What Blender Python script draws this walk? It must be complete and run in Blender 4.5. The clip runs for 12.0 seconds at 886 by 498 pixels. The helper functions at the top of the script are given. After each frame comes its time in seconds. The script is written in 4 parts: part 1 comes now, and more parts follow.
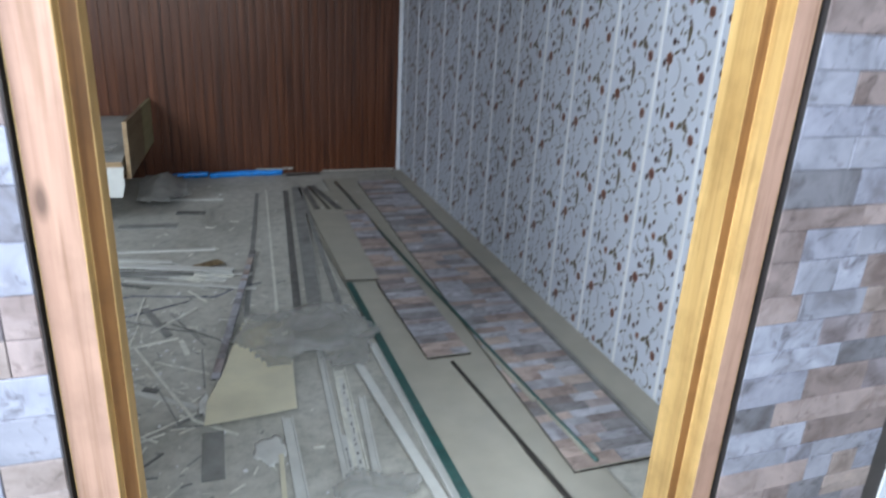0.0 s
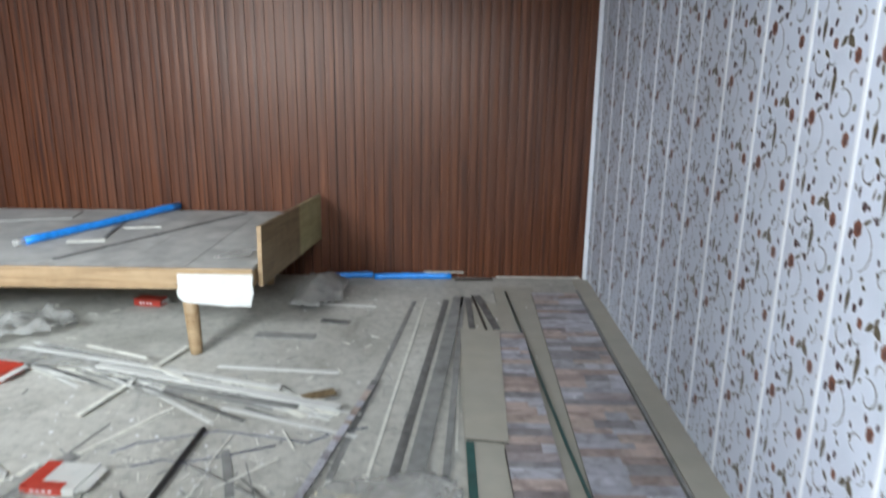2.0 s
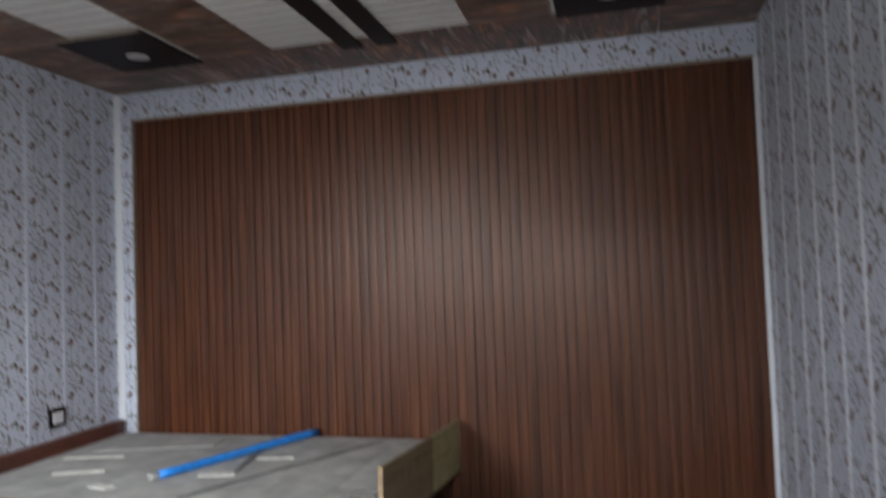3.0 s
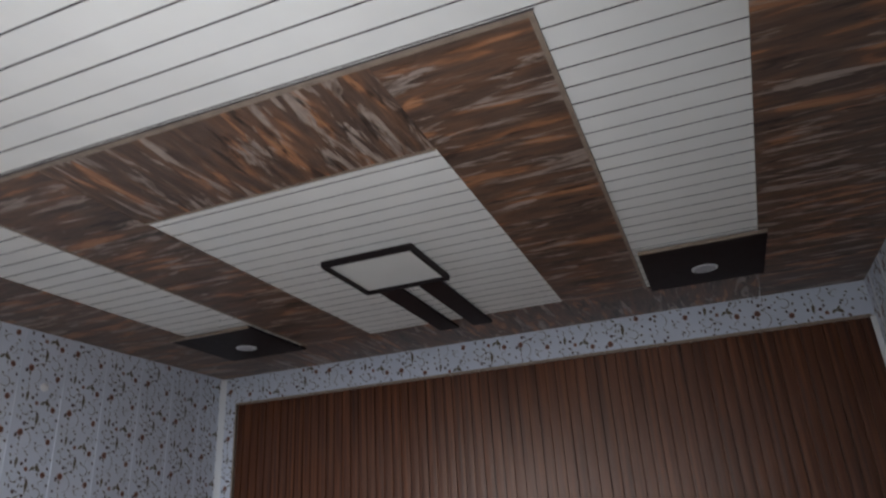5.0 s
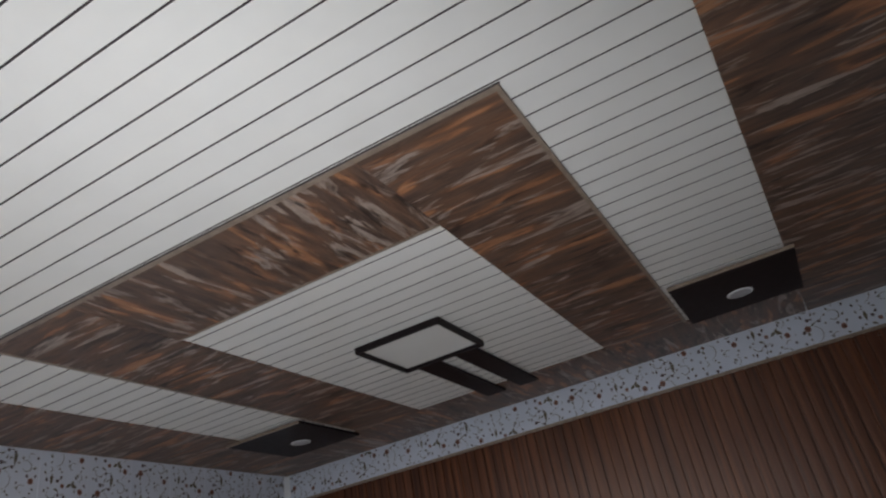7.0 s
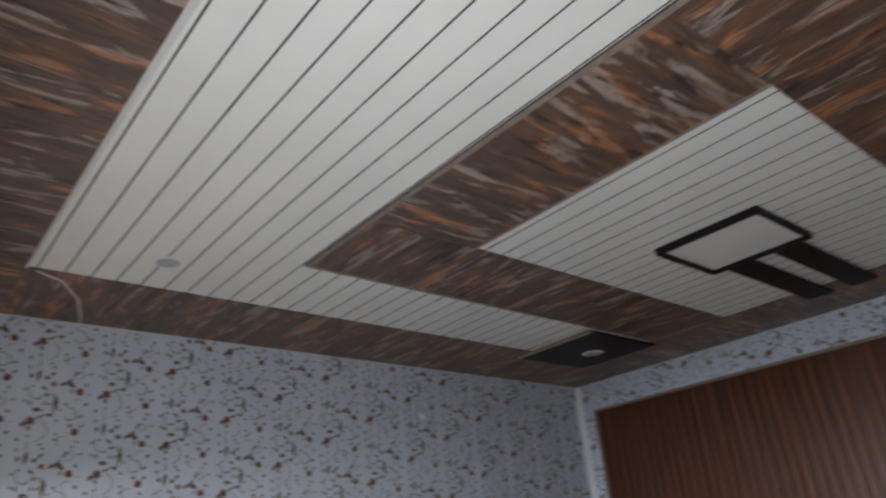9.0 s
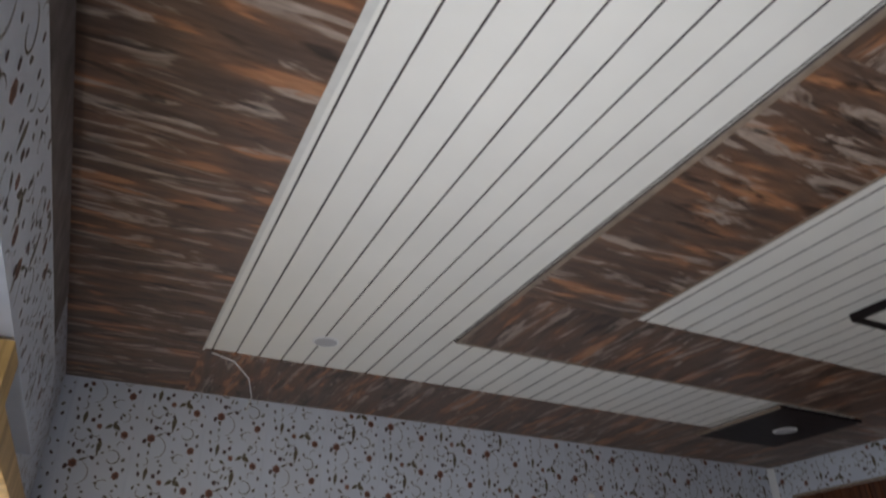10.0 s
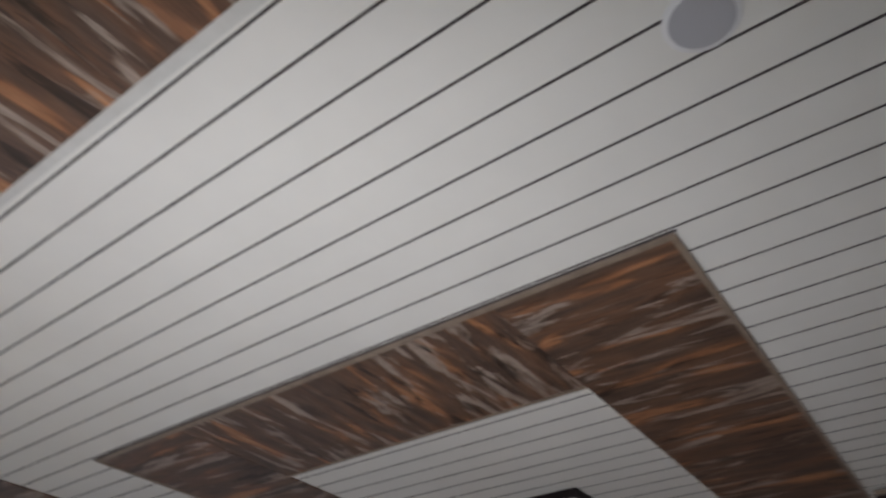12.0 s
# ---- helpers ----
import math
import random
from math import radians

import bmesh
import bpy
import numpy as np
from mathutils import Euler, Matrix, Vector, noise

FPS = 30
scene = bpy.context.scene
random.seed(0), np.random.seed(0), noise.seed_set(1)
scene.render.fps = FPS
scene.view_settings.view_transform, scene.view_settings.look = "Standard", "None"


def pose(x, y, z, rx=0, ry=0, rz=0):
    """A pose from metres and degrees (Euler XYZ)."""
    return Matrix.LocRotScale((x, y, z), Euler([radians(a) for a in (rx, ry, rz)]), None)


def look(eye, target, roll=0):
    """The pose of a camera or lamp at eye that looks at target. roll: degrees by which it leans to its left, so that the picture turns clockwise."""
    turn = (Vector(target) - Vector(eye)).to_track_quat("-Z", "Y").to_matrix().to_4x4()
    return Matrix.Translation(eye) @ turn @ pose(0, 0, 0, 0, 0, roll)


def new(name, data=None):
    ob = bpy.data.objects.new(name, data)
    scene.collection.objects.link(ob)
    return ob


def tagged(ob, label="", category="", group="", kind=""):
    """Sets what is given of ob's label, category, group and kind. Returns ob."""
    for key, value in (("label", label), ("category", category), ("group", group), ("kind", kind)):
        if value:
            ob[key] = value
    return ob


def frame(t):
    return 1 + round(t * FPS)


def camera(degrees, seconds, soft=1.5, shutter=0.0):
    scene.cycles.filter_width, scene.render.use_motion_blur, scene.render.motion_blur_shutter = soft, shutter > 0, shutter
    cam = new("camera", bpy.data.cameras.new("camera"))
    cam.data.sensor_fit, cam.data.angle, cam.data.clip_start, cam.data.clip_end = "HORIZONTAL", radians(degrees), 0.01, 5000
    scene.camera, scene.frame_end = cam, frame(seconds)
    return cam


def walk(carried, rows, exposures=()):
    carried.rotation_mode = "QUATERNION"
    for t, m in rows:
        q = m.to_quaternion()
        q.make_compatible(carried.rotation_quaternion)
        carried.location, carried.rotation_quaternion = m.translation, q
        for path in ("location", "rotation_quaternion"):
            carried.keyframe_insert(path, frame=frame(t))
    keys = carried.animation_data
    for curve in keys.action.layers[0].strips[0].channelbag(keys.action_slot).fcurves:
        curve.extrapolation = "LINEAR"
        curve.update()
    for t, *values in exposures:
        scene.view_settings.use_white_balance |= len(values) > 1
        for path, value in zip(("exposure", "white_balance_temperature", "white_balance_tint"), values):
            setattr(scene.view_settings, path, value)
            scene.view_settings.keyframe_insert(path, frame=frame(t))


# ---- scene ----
cam = camera(65.7, 12.0, soft=2.2, shutter=0.5)
PATH = [
    (0, (-0.204, 0.391, 1.142), (0.435, 2.153, 0.443), 3.0),
    (0.5, (-0.061, 0.473, 1.093), (0.358, 2.256, 0.289), 0.9),
    (1, (0.123, 0.613, 1.114), (0.268, 2.465, 0.372), 1.5),
    (1.5, (0.174, 0.771, 1.118), (0.221, 2.669, 0.49), 2.1),
    (2, (0.24, 0.97, 1.16), (0.225, 2.906, 0.659), 0.7),
    (2.5, (0.287, 1.13, 1.203), (0.094, 3.101, 0.928), -1.5),
    (3, (0.337, 1.269, 1.24), (-0.147, 3.208, 1.315), -2.1),
    (3.5, (0.292, 1.29, 1.349), (-0.278, 3.178, 1.68), -1.7),
    (5.5, (0.331, 1.295, 1.442), (-0.358, 2.963, 2.305), -4.6),
    (6, (0.382, 1.292, 1.461), (-0.276, 2.927, 2.405), -8.4),
    (6.5, (0.415, 1.292, 1.432), (-0.251, 2.916, 2.389), -11.4),
    (8.3, (0.317, 1.324, 1.459), (-0.756, 2.794, 2.289), -6.5),
    (8.5, (0.257, 1.321, 1.466), (-0.888, 2.743, 2.283), -6.5),
    (9, (0.187, 1.379, 1.473), (-1.18, 2.581, 2.301), -5.0),
    (9.5, (0.179, 1.447, 1.482), (-1.385, 2.322, 2.37), -2.6),
    (10, (0.186, 1.458, 1.531), (-1.368, 2.21, 2.541), -0.2),
    (10.5, (0.229, 1.467, 1.555), (-1.229, 2.213, 2.702), 1.8),
    (11, (0.268, 1.454, 1.598), (-1.049, 2.276, 2.864), 3.8),
    (11.5, (0.303, 1.446, 1.622), (-0.858, 2.444, 2.907), 4.1),
    (12, (0.344, 1.457, 1.619), (-0.606, 2.680, 2.886), 1.6),
]
EXPOSURES = [(0.0, -0.1, 6100, 10), (1.0, 0.25, 6100, 10), (1.6, 0.72, 6100, 10), (2.0, 0.75, 6400, 10), (2.3, 0.75, 6800, 12), (3.0, 0.12, 6700, 14), (3.5, 0.0, 6600, 16), (5.5, -0.1, 6600, 14), (6.5, -0.1, 6700, 14), (8.5, -0.18, 6700, 12), (9.5, -0.22, 6700, 13), (10.5, -0.27, 6900, 15), (11.3, -0.4, 6900, 16), (12.0, -0.4, 6900, 16)]
walk(cam, [(t, look(eye, target, roll)) for t, eye, target, roll in PATH], EXPOSURES)

# ---- world and light ----
world = bpy.data.worlds.new("world")
scene.world = world
world.use_nodes = True
wn = world.node_tree.nodes
sky = wn.new("ShaderNodeTexSky")
sky.sky_type = "NISHITA"
sky.sun_disc = False
sky.sun_elevation = radians(35)
sky.sun_rotation = radians(180)
wn["Background"].inputs[1].default_value = 0.1
world.node_tree.links.new(sky.outputs[0], wn["Background"].inputs[0])


def area_lamp(name, m, w, h, power, color):
    d = bpy.data.lights.new(name, "AREA")
    d.shape, d.size, d.size_y, d.energy, d.color = "RECTANGLE", w, h, power, color
    ob = new(name, d)
    ob.matrix_world = m
    return ob


# unseen lamp added in the closed hall, steep daylight fill before the doorway
area_lamp("hall_daylight_fill", look((-0.30, -1.10, 2.30), (-0.05, 2.1, 0.0)), 2.2, 0.5, 112, (0.80, 0.90, 1.0))
# fixed spot added in place of the phone torch carried with the camera, aimed at the ceiling
d = bpy.data.lights.new("torch_stand_in", "SPOT")
d.energy, d.shadow_soft_size, d.color, d.spot_size, d.spot_blend = 68, 0.03, (0.86, 0.93, 1.0), radians(134), 1.0
new("torch_stand_in", d).matrix_world = look((-0.08, 1.36, 1.34), (-1.22, 3.25, 2.32))
# daylight falling through the window beside the door
area_lamp("window_daylight", look((-1.75, 0.10, 1.95), (-1.3, 3.6, 0.9)), 1.3, 0.8, 165, (0.85, 0.93, 1.0))

# ---- materials ----


class Mat:
    def __init__(self, name, rough=0.6, metal=0.0, spec=0.5):
        self.m = bpy.data.materials.new(name)
        self.m.use_nodes = True
        self.n, self.l = self.m.node_tree.nodes, self.m.node_tree.links
        self.b = self.n["Principled BSDF"]
        self.b.inputs["Roughness"].default_value = rough
        self.b.inputs["Metallic"].default_value = metal
        self.b.inputs["Specular IOR Level"].default_value = spec

    def coords(self, scale=(1, 1, 1), rot=(0, 0, 0), shift=None):
        tc = self.n.new("ShaderNodeTexCoord")
        mp = self.n.new("ShaderNodeMapping")
        mp.inputs["Scale"].default_value = scale
        mp.inputs["Rotation"].default_value = rot
        self.l.new(tc.outputs["Object"], mp.inputs["Vector"])
        if shift:
            self.l.new(shift, mp.inputs["Location"])
        return mp.outputs[0]

    def noise(self, vec, scale=5, detail=4, rough=0.55, dist=0.0):
        t = self.n.new("ShaderNodeTexNoise")
        t.inputs["Scale"].default_value, t.inputs["Detail"].default_value = scale, detail
        t.inputs["Roughness"].default_value, t.inputs["Distortion"].default_value = rough, dist
        self.l.new(vec, t.inputs["Vector"])
        return t.outputs["Fac"]

    def ramp(self, fac, stops, mode="LINEAR"):
        r = self.n.new("ShaderNodeValToRGB")
        r.color_ramp.interpolation = mode
        e = r.color_ramp.elements
        while len(e) < len(stops):
            e.new(0.5)
        for i, (p, c) in enumerate(stops):
            e[i].position, e[i].color = p, (*c, 1)
        self.l.new(fac, r.inputs[0])
        return r.outputs[0]

    def mix(self, fac, a, b, kind="MIX"):
        x = self.n.new("ShaderNodeMix")
        x.data_type, x.blend_type = "RGBA", kind
        for sock, v in ((x.inputs[0], fac), (x.inputs[6], a), (x.inputs[7], b)):
            if isinstance(v, (int, float)):
                sock.default_value = v
            elif isinstance(v, tuple):
                sock.default_value = (*v, 1)
            else:
                self.l.new(v, sock)
        return x.outputs[2]

    def color(self, v):
        if isinstance(v, tuple):
            self.b.inputs["Base Color"].default_value = (*v, 1)
        else:
            self.l.new(v, self.b.inputs["Base Color"])
        return self

    def bump(self, fac, strength=0.3, dist=0.002):
        t = self.n.new("ShaderNodeBump")
        t.inputs["Strength"].default_value, t.inputs["Distance"].default_value = strength, dist
        self.l.new(fac, t.inputs["Height"])
        self.l.new(t.outputs[0], self.b.inputs["Normal"])
        return self

    def gloss(self, fac, lo, hi):
        r = self.n.new("ShaderNodeMapRange")
        r.inputs["To Min"].default_value, r.inputs["To Max"].default_value = lo, hi
        self.l.new(fac, r.inputs["Value"])
        self.l.new(r.outputs[0], self.b.inputs["Roughness"])
        return self

    def island(self):
        return self.n.new("ShaderNodeNewGeometry").outputs["Random Per Island"]

    def object_random(self):
        return self.n.new("ShaderNodeObjectInfo").outputs["Random"]


def plain(name, color, rough=0.5, var=0.12, scale=20, metal=0.0, dust=0.0, spec=0.5):
    """One colour with fine and coarse variation, and dust on top."""
    m = Mat(name, rough, metal, spec)
    fine = m.noise(m.coords(), scale, 5)
    dark = tuple(c * (1 - var) for c in color)
    lite = tuple(min(1, c * (1 + var)) for c in color)
    c = m.ramp(fine, [(0.3, dark), (0.7, lite)])
    if dust:
        big = m.noise(m.coords(), 3.5, 6, 0.7)
        f = m.ramp(big, [(0.35, (0, 0, 0)), (0.7, (dust,) * 3)])
        c = m.mix(f, c, (0.36, 0.35, 0.32))
    return m.color(c).gloss(fine, rough * 0.85, min(1, rough * 1.15)).m


def streak_panel(name, along):
    """Brown veneer print with orange and pale grey streaks; along: the axis of the streaks."""
    m = Mat(name, 0.42)
    sc = lambda u, v: (u, v, 1) if along == "x" else (v, u, 1)
    a = m.noise(m.coords(sc(3.8, 20), (0, 0, 0.05)), 1.0, 2.2, 0.5, 0.5)
    b = m.noise(m.coords(sc(4.2, 25), (0, 0, 0.09)), 1.0, 3.2, 0.6, 0.9)
    d = m.noise(m.coords(sc(4.6, 25), (0, 0, -0.04)), 1.0, 3, 0.6, 0.5)
    c = m.noise(m.coords(sc(11, 95)), 1.0, 4, 0.65, 0.3)
    base = m.ramp(a, [(0.28, (0.095, 0.062, 0.049)), (0.45, (0.140, 0.086, 0.062)), (0.59, (0.19, 0.10, 0.062)), (0.64, (0.38, 0.17, 0.085)), (0.78, (0.52, 0.27, 0.14))])
    col = m.mix(m.ramp(b, [(0.55, (0, 0, 0)), (0.63, (0.9, 0.9, 0.9))]), base, (0.40, 0.32, 0.27))
    col = m.mix(m.ramp(d, [(0.33, (0.8, 0.8, 0.8)), (0.41, (0, 0, 0))]), col, (0.032, 0.022, 0.018))
    col = m.mix(1.0, col, m.ramp(c, [(0.3, (0.58, 0.56, 0.55)), (0.7, (1.08, 1.06, 1.05))]), "MULTIPLY")
    return m.color(col).bump(a, 0.12, 0.002).m


def stone_mat(name, source):
    m = Mat(name, 0.5)
    r = m.object_random() if source == "object" else m.island()
    tint = m.ramp(r, [(0.0, (0.34, 0.36, 0.43)), (0.14, (0.42, 0.45, 0.53)), (0.30, (0.31, 0.255, 0.24)), (0.44, (0.22, 0.225, 0.25)), (0.56, (0.42, 0.35, 0.33)),
                      (0.66, (0.34, 0.36, 0.42)), (0.77, (0.20, 0.18, 0.19)), (0.82, (0.40, 0.34, 0.31)), (0.92, (0.33, 0.30, 0.32))], "CONSTANT")
    comb = m.n.new("ShaderNodeCombineXYZ")
    mul = m.n.new("ShaderNodeMath")
    mul.operation = "MULTIPLY"
    mul.inputs[1].default_value = 37.0
    m.l.new(r, mul.inputs[0])
    m.l.new(mul.outputs[0], comb.inputs[0])
    m.l.new(mul.outputs[0], comb.inputs[1])
    n1 = m.noise(m.coords((1, 1, 1) if source == "object" else (0.5, 2.6, 1), shift=comb.outputs[0]), 30, 6, 0.65, 1.2)
    n2 = m.noise(m.coords((1, 1, 1), shift=comb.outputs[0]), 14, 4, 0.6, 0.6)
    veil = m.ramp(n2, [(0.34, (0.62, 0.58, 0.57)), (0.5, (0.97, 0.97, 0.98)), (0.66, (1.22, 1.20, 1.20))])
    c = m.mix(1.0, tint, veil, "MULTIPLY")
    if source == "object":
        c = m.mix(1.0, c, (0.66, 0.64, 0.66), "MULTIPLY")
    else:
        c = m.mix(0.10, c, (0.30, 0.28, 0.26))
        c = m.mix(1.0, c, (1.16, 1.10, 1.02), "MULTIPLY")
    spots = m.ramp(n1, [(0.30, (0.45, 0.42, 0.42)), (0.45, (1, 1, 1)), (0.62, (1.0, 1.0, 1.0)), (0.74, (1.3, 1.22, 1.15))])
    return m.color(m.mix(1.0, c, spots, "MULTIPLY")).bump(n1, 0.35, 0.002).gloss(n1, 0.38, 0.6).m


def wood_mat(name, dark, light, rough=0.55, axis=2, scale=1.0, knots=True):
    m = Mat(name, rough)
    s = [26 * scale] * 3
    s[axis] = 1.6 * scale
    g = m.noise(m.coords(tuple(s)), 1.0, 6, 0.6, 0.6)
    c = m.ramp(g, [(0.3, dark), (0.7, light)])
    blot = m.noise(m.coords(), 11, 5, 0.65)
    c = m.mix(m.ramp(blot, [(0.46, (0, 0, 0)), (0.76, (0.5,) * 3)]), c, tuple(x * 0.55 for x in dark))
    fs = [90 * scale] * 3
    fs[axis] = 3.0 * scale
    fine = m.noise(m.coords(tuple(fs)), 1.0, 4, 0.6, 0.3)
    c = m.mix(1.0, c, m.ramp(fine, [(0.32, (0.72, 0.68, 0.62)), (0.5, (1, 1, 1)), (0.7, (1.08, 1.08, 1.08))]), "MULTIPLY")
    if knots:
        v = m.n.new("ShaderNodeTexVoronoi")
        v.inputs["Scale"].default_value = 4.0
        vs = [3.0] * 3
        vs[axis] = 1.0
        m.l.new(m.coords(tuple(vs)), v.inputs["Vector"])
        k = m.ramp(v.outputs["Distance"], [(0.04, (0.9, 0.9, 0.9)), (0.11, (0, 0, 0))])
        c = m.mix(k, c, tuple(x * 0.35 for x in dark))
    return m.color(c).bump(g, 0.2, 0.001).m


M = {}
M["white"] = plain("ceiling_white", (0.76, 0.745, 0.71), 0.34, 0.03, 6)
M["groove"] = plain("groove_dark", (0.060, 0.048, 0.050), 0.7, 0.2, 30)
M["streak_x"] = streak_panel("streaked_brown_x", "x")
M["streak_y"] = streak_panel("streaked_brown_y", "y")
M["edge_trim"] = plain("trim_brown_beige", (0.26, 0.20, 0.155), 0.4, 0.2, 30)
# shade above the south band, put into a mottled grey-brown colour
M["recess_shade"] = plain("recess_shade_grey_brown", (0.20, 0.17, 0.165), 0.6, 0.45, 16)
M["lip"] = plain("trim_pale_grey", (0.60, 0.595, 0.57), 0.35, 0.06, 30)
M["black"] = plain("black_panel", (0.010, 0.006, 0.007), 0.5, 0.3, 30, spec=0.25)
M["panel_white"] = plain("wall_panel_white", (0.61, 0.65, 0.735), 0.42, 0.05, 8, dust=0.08)
M["joint_white"] = plain("panel_joint_white", (0.80, 0.81, 0.83), 0.3, 0.03, 10)
M["flower"] = plain("print_flower_red", (0.20, 0.085, 0.058), 0.45, 0.45, 160)
M["flower_heart"] = plain("print_flower_heart", (0.12, 0.050, 0.036), 0.45, 0.4, 160)
M["bud"] = plain("print_bud_maroon", (0.080, 0.045, 0.046), 0.45, 0.3, 160)
M["leaf"] = plain("print_leaf_olive", (0.115, 0.092, 0.060), 0.45, 0.35, 160)
M["scroll"] = plain("print_scroll_taupe", (0.145, 0.115, 0.09), 0.45, 0.2, 120)
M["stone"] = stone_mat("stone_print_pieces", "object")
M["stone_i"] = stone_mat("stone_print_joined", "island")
M["stone_joint"] = plain("stone_joint", (0.035, 0.030, 0.030), 0.6, 0.3, 40)
M["pine"] = wood_mat("pine_frame", (0.44, 0.26, 0.085), (0.68, 0.45, 0.18), scale=0.8)
# rebate face: rust-brown stain, with the groove's shade put into the colour
M["pine_groove_shaded"] = wood_mat("pine_rebate_shaded", (0.16, 0.070, 0.020), (0.25, 0.115, 0.034))
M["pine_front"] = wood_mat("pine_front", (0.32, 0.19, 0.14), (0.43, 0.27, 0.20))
M["bed_pine"] = wood_mat("bed_pine", (0.28, 0.18, 0.09), (0.46, 0.33, 0.19), axis=0)
M["ply"] = wood_mat("dusty_ply", (0.16, 0.11, 0.055), (0.28, 0.21, 0.12), axis=1, knots=False)
M["ply_pale"] = wood_mat("pale_ply", (0.30, 0.27, 0.13), (0.42, 0.38, 0.2), axis=1, knots=False)
M["red_wood"] = wood_mat("bed_red_wood", (0.07, 0.02, 0.014), (0.16, 0.05, 0.03), 0.35, axis=1, knots=False)
M["dusty_board"] = plain("dusty_board", (0.41, 0.405, 0.375), 0.75, 0.28, 9, dust=0.3)
M["beige"] = plain("panel_back_beige", (0.40, 0.375, 0.305), 0.6, 0.09, 9, dust=0.35)
M["card"] = plain("card_cream", (0.72, 0.67, 0.49), 0.65, 0.10, 6, dust=0.3)
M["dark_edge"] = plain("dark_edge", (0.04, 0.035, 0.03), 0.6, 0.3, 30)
M["teal"] = plain("teal_film", (0.02, 0.085, 0.075), 0.4, 0.3, 30, dust=0.15)
M["blue"] = plain("blue_film", (0.018, 0.25, 0.74), 0.3, 0.25, 40)
M["white_pvc"] = plain("white_plastic", (0.64, 0.64, 0.60), 0.45, 0.08, 20, dust=0.15)
M["chips"] = plain("pale_chips", (0.72, 0.71, 0.63), 0.6, 0.18, 30, dust=0.1)
M["grey_strip"] = plain("dusty_grey_strip", (0.22, 0.22, 0.21), 0.6, 0.35, 18, dust=0.5)
M["dark_strip"] = plain("dark_grey_strip", (0.125, 0.125, 0.12), 0.5, 0.5, 22, dust=0.25)
M["pipe"] = plain("black_conduit", (0.022, 0.021, 0.02), 0.45, 0.4, 30)
M["red"] = plain("red_card", (0.48, 0.035, 0.015), 0.45, 0.12, 30, dust=0.1)
M["silver"] = Mat("round_diffuser", 0.35).color((0.42, 0.42, 0.45)).m
M["lamp_white"] = plain("lamp_plastic", (0.75, 0.75, 0.76), 0.35, 0.03, 20)
M["plaster"] = plain("plaster", (0.55, 0.54, 0.51), 0.8, 0.08, 5)
M["cable"] = plain("cable_blue_grey", (0.09, 0.10, 0.16), 0.4, 0.2, 40)


def fluted_mat():
    m = Mat("fluted_brown", 0.38, spec=0.50)
    m.b.inputs["Specular Tint"].default_value = (1.0, 0.80, 0.70, 1)
    g = m.noise(m.coords((60, 60, 1.1)), 1.0, 5, 0.6, 0.3)
    c = m.ramp(g, [(0.3, (0.022, 0.0065, 0.004)), (0.5, (0.088, 0.027, 0.0105)), (0.72, (0.180, 0.060, 0.024))])
    big = m.noise(m.coords((1, 1, 0.5)), 2.2, 5, 0.6)
    c = m.mix(m.ramp(big, [(0.4, (0, 0, 0)), (0.8, (0.30,) * 3)]), c, (0.085, 0.058, 0.052))
    return m.color(c).gloss(big, 0.34, 0.44).m


def floor_mat():
    m = Mat("dusty_floor", 0.8)
    a = m.noise(m.coords(), 2.2, 8, 0.65, 0.4)
    b = m.noise(m.coords(), 24, 6, 0.7)
    s = m.noise(m.coords((1, 0.35, 1)), 7, 6, 0.7, 1.0)
    c = m.ramp(a, [(0.3, (0.34, 0.33, 0.285)), (0.5, (0.47, 0.458, 0.405)), (0.72, (0.56, 0.545, 0.49))])
    c = m.mix(1.0, c, m.ramp(b, [(0.28, (0.7, 0.7, 0.7)), (0.5, (1, 1, 1)), (0.74, (1.2, 1.2, 1.2))]), "MULTIPLY")
    c = m.mix(m.ramp(s, [(0.58, (0, 0, 0)), (0.72, (0.45,) * 3)]), c, (0.13, 0.125, 0.115))
    return m.color(c).bump(b, 0.3, 0.002).gloss(a, 0.6, 0.85).m


def film_mat():
    m = Mat("clear_dusty_film", 0.35)
    n = m.noise(m.coords(), 7, 4, 0.55, 0.6)
    m.color(m.ramp(n, [(0.3, (0.42, 0.415, 0.38)), (0.75, (0.60, 0.595, 0.56))]))
    f = m.n.new("ShaderNodeMapRange")
    f.inputs["To Min"].default_value, f.inputs["To Max"].default_value = -0.05, 0.85
    m.l.new(n, f.inputs["Value"])
    m.l.new(f.outputs[0], m.b.inputs["Alpha"])
    return m.bump(m.noise(m.coords(), 22, 4, 0.6, 1.0), 0.25, 0.003).m


M["fluted"] = fluted_mat()
M["floor"] = floor_mat()
M["film"] = film_mat()

# ---- mesh helpers ----


def box(bm, x0, x1, y0, y1, z0, z1, mi=0, m=None):
    vs = [bm.verts.new((x, y, z)) for z in (z0, z1) for y in (y0, y1) for x in (x0, x1)]
    if m:
        for v in vs:
            v.co = m @ v.co
    for f in ((0, 2, 3, 1), (4, 5, 7, 6), (0, 1, 5, 4), (2, 6, 7, 3), (0, 4, 6, 2), (1, 3, 7, 5)):
        bm.faces.new([vs[i] for i in f]).material_index = mi
    return vs


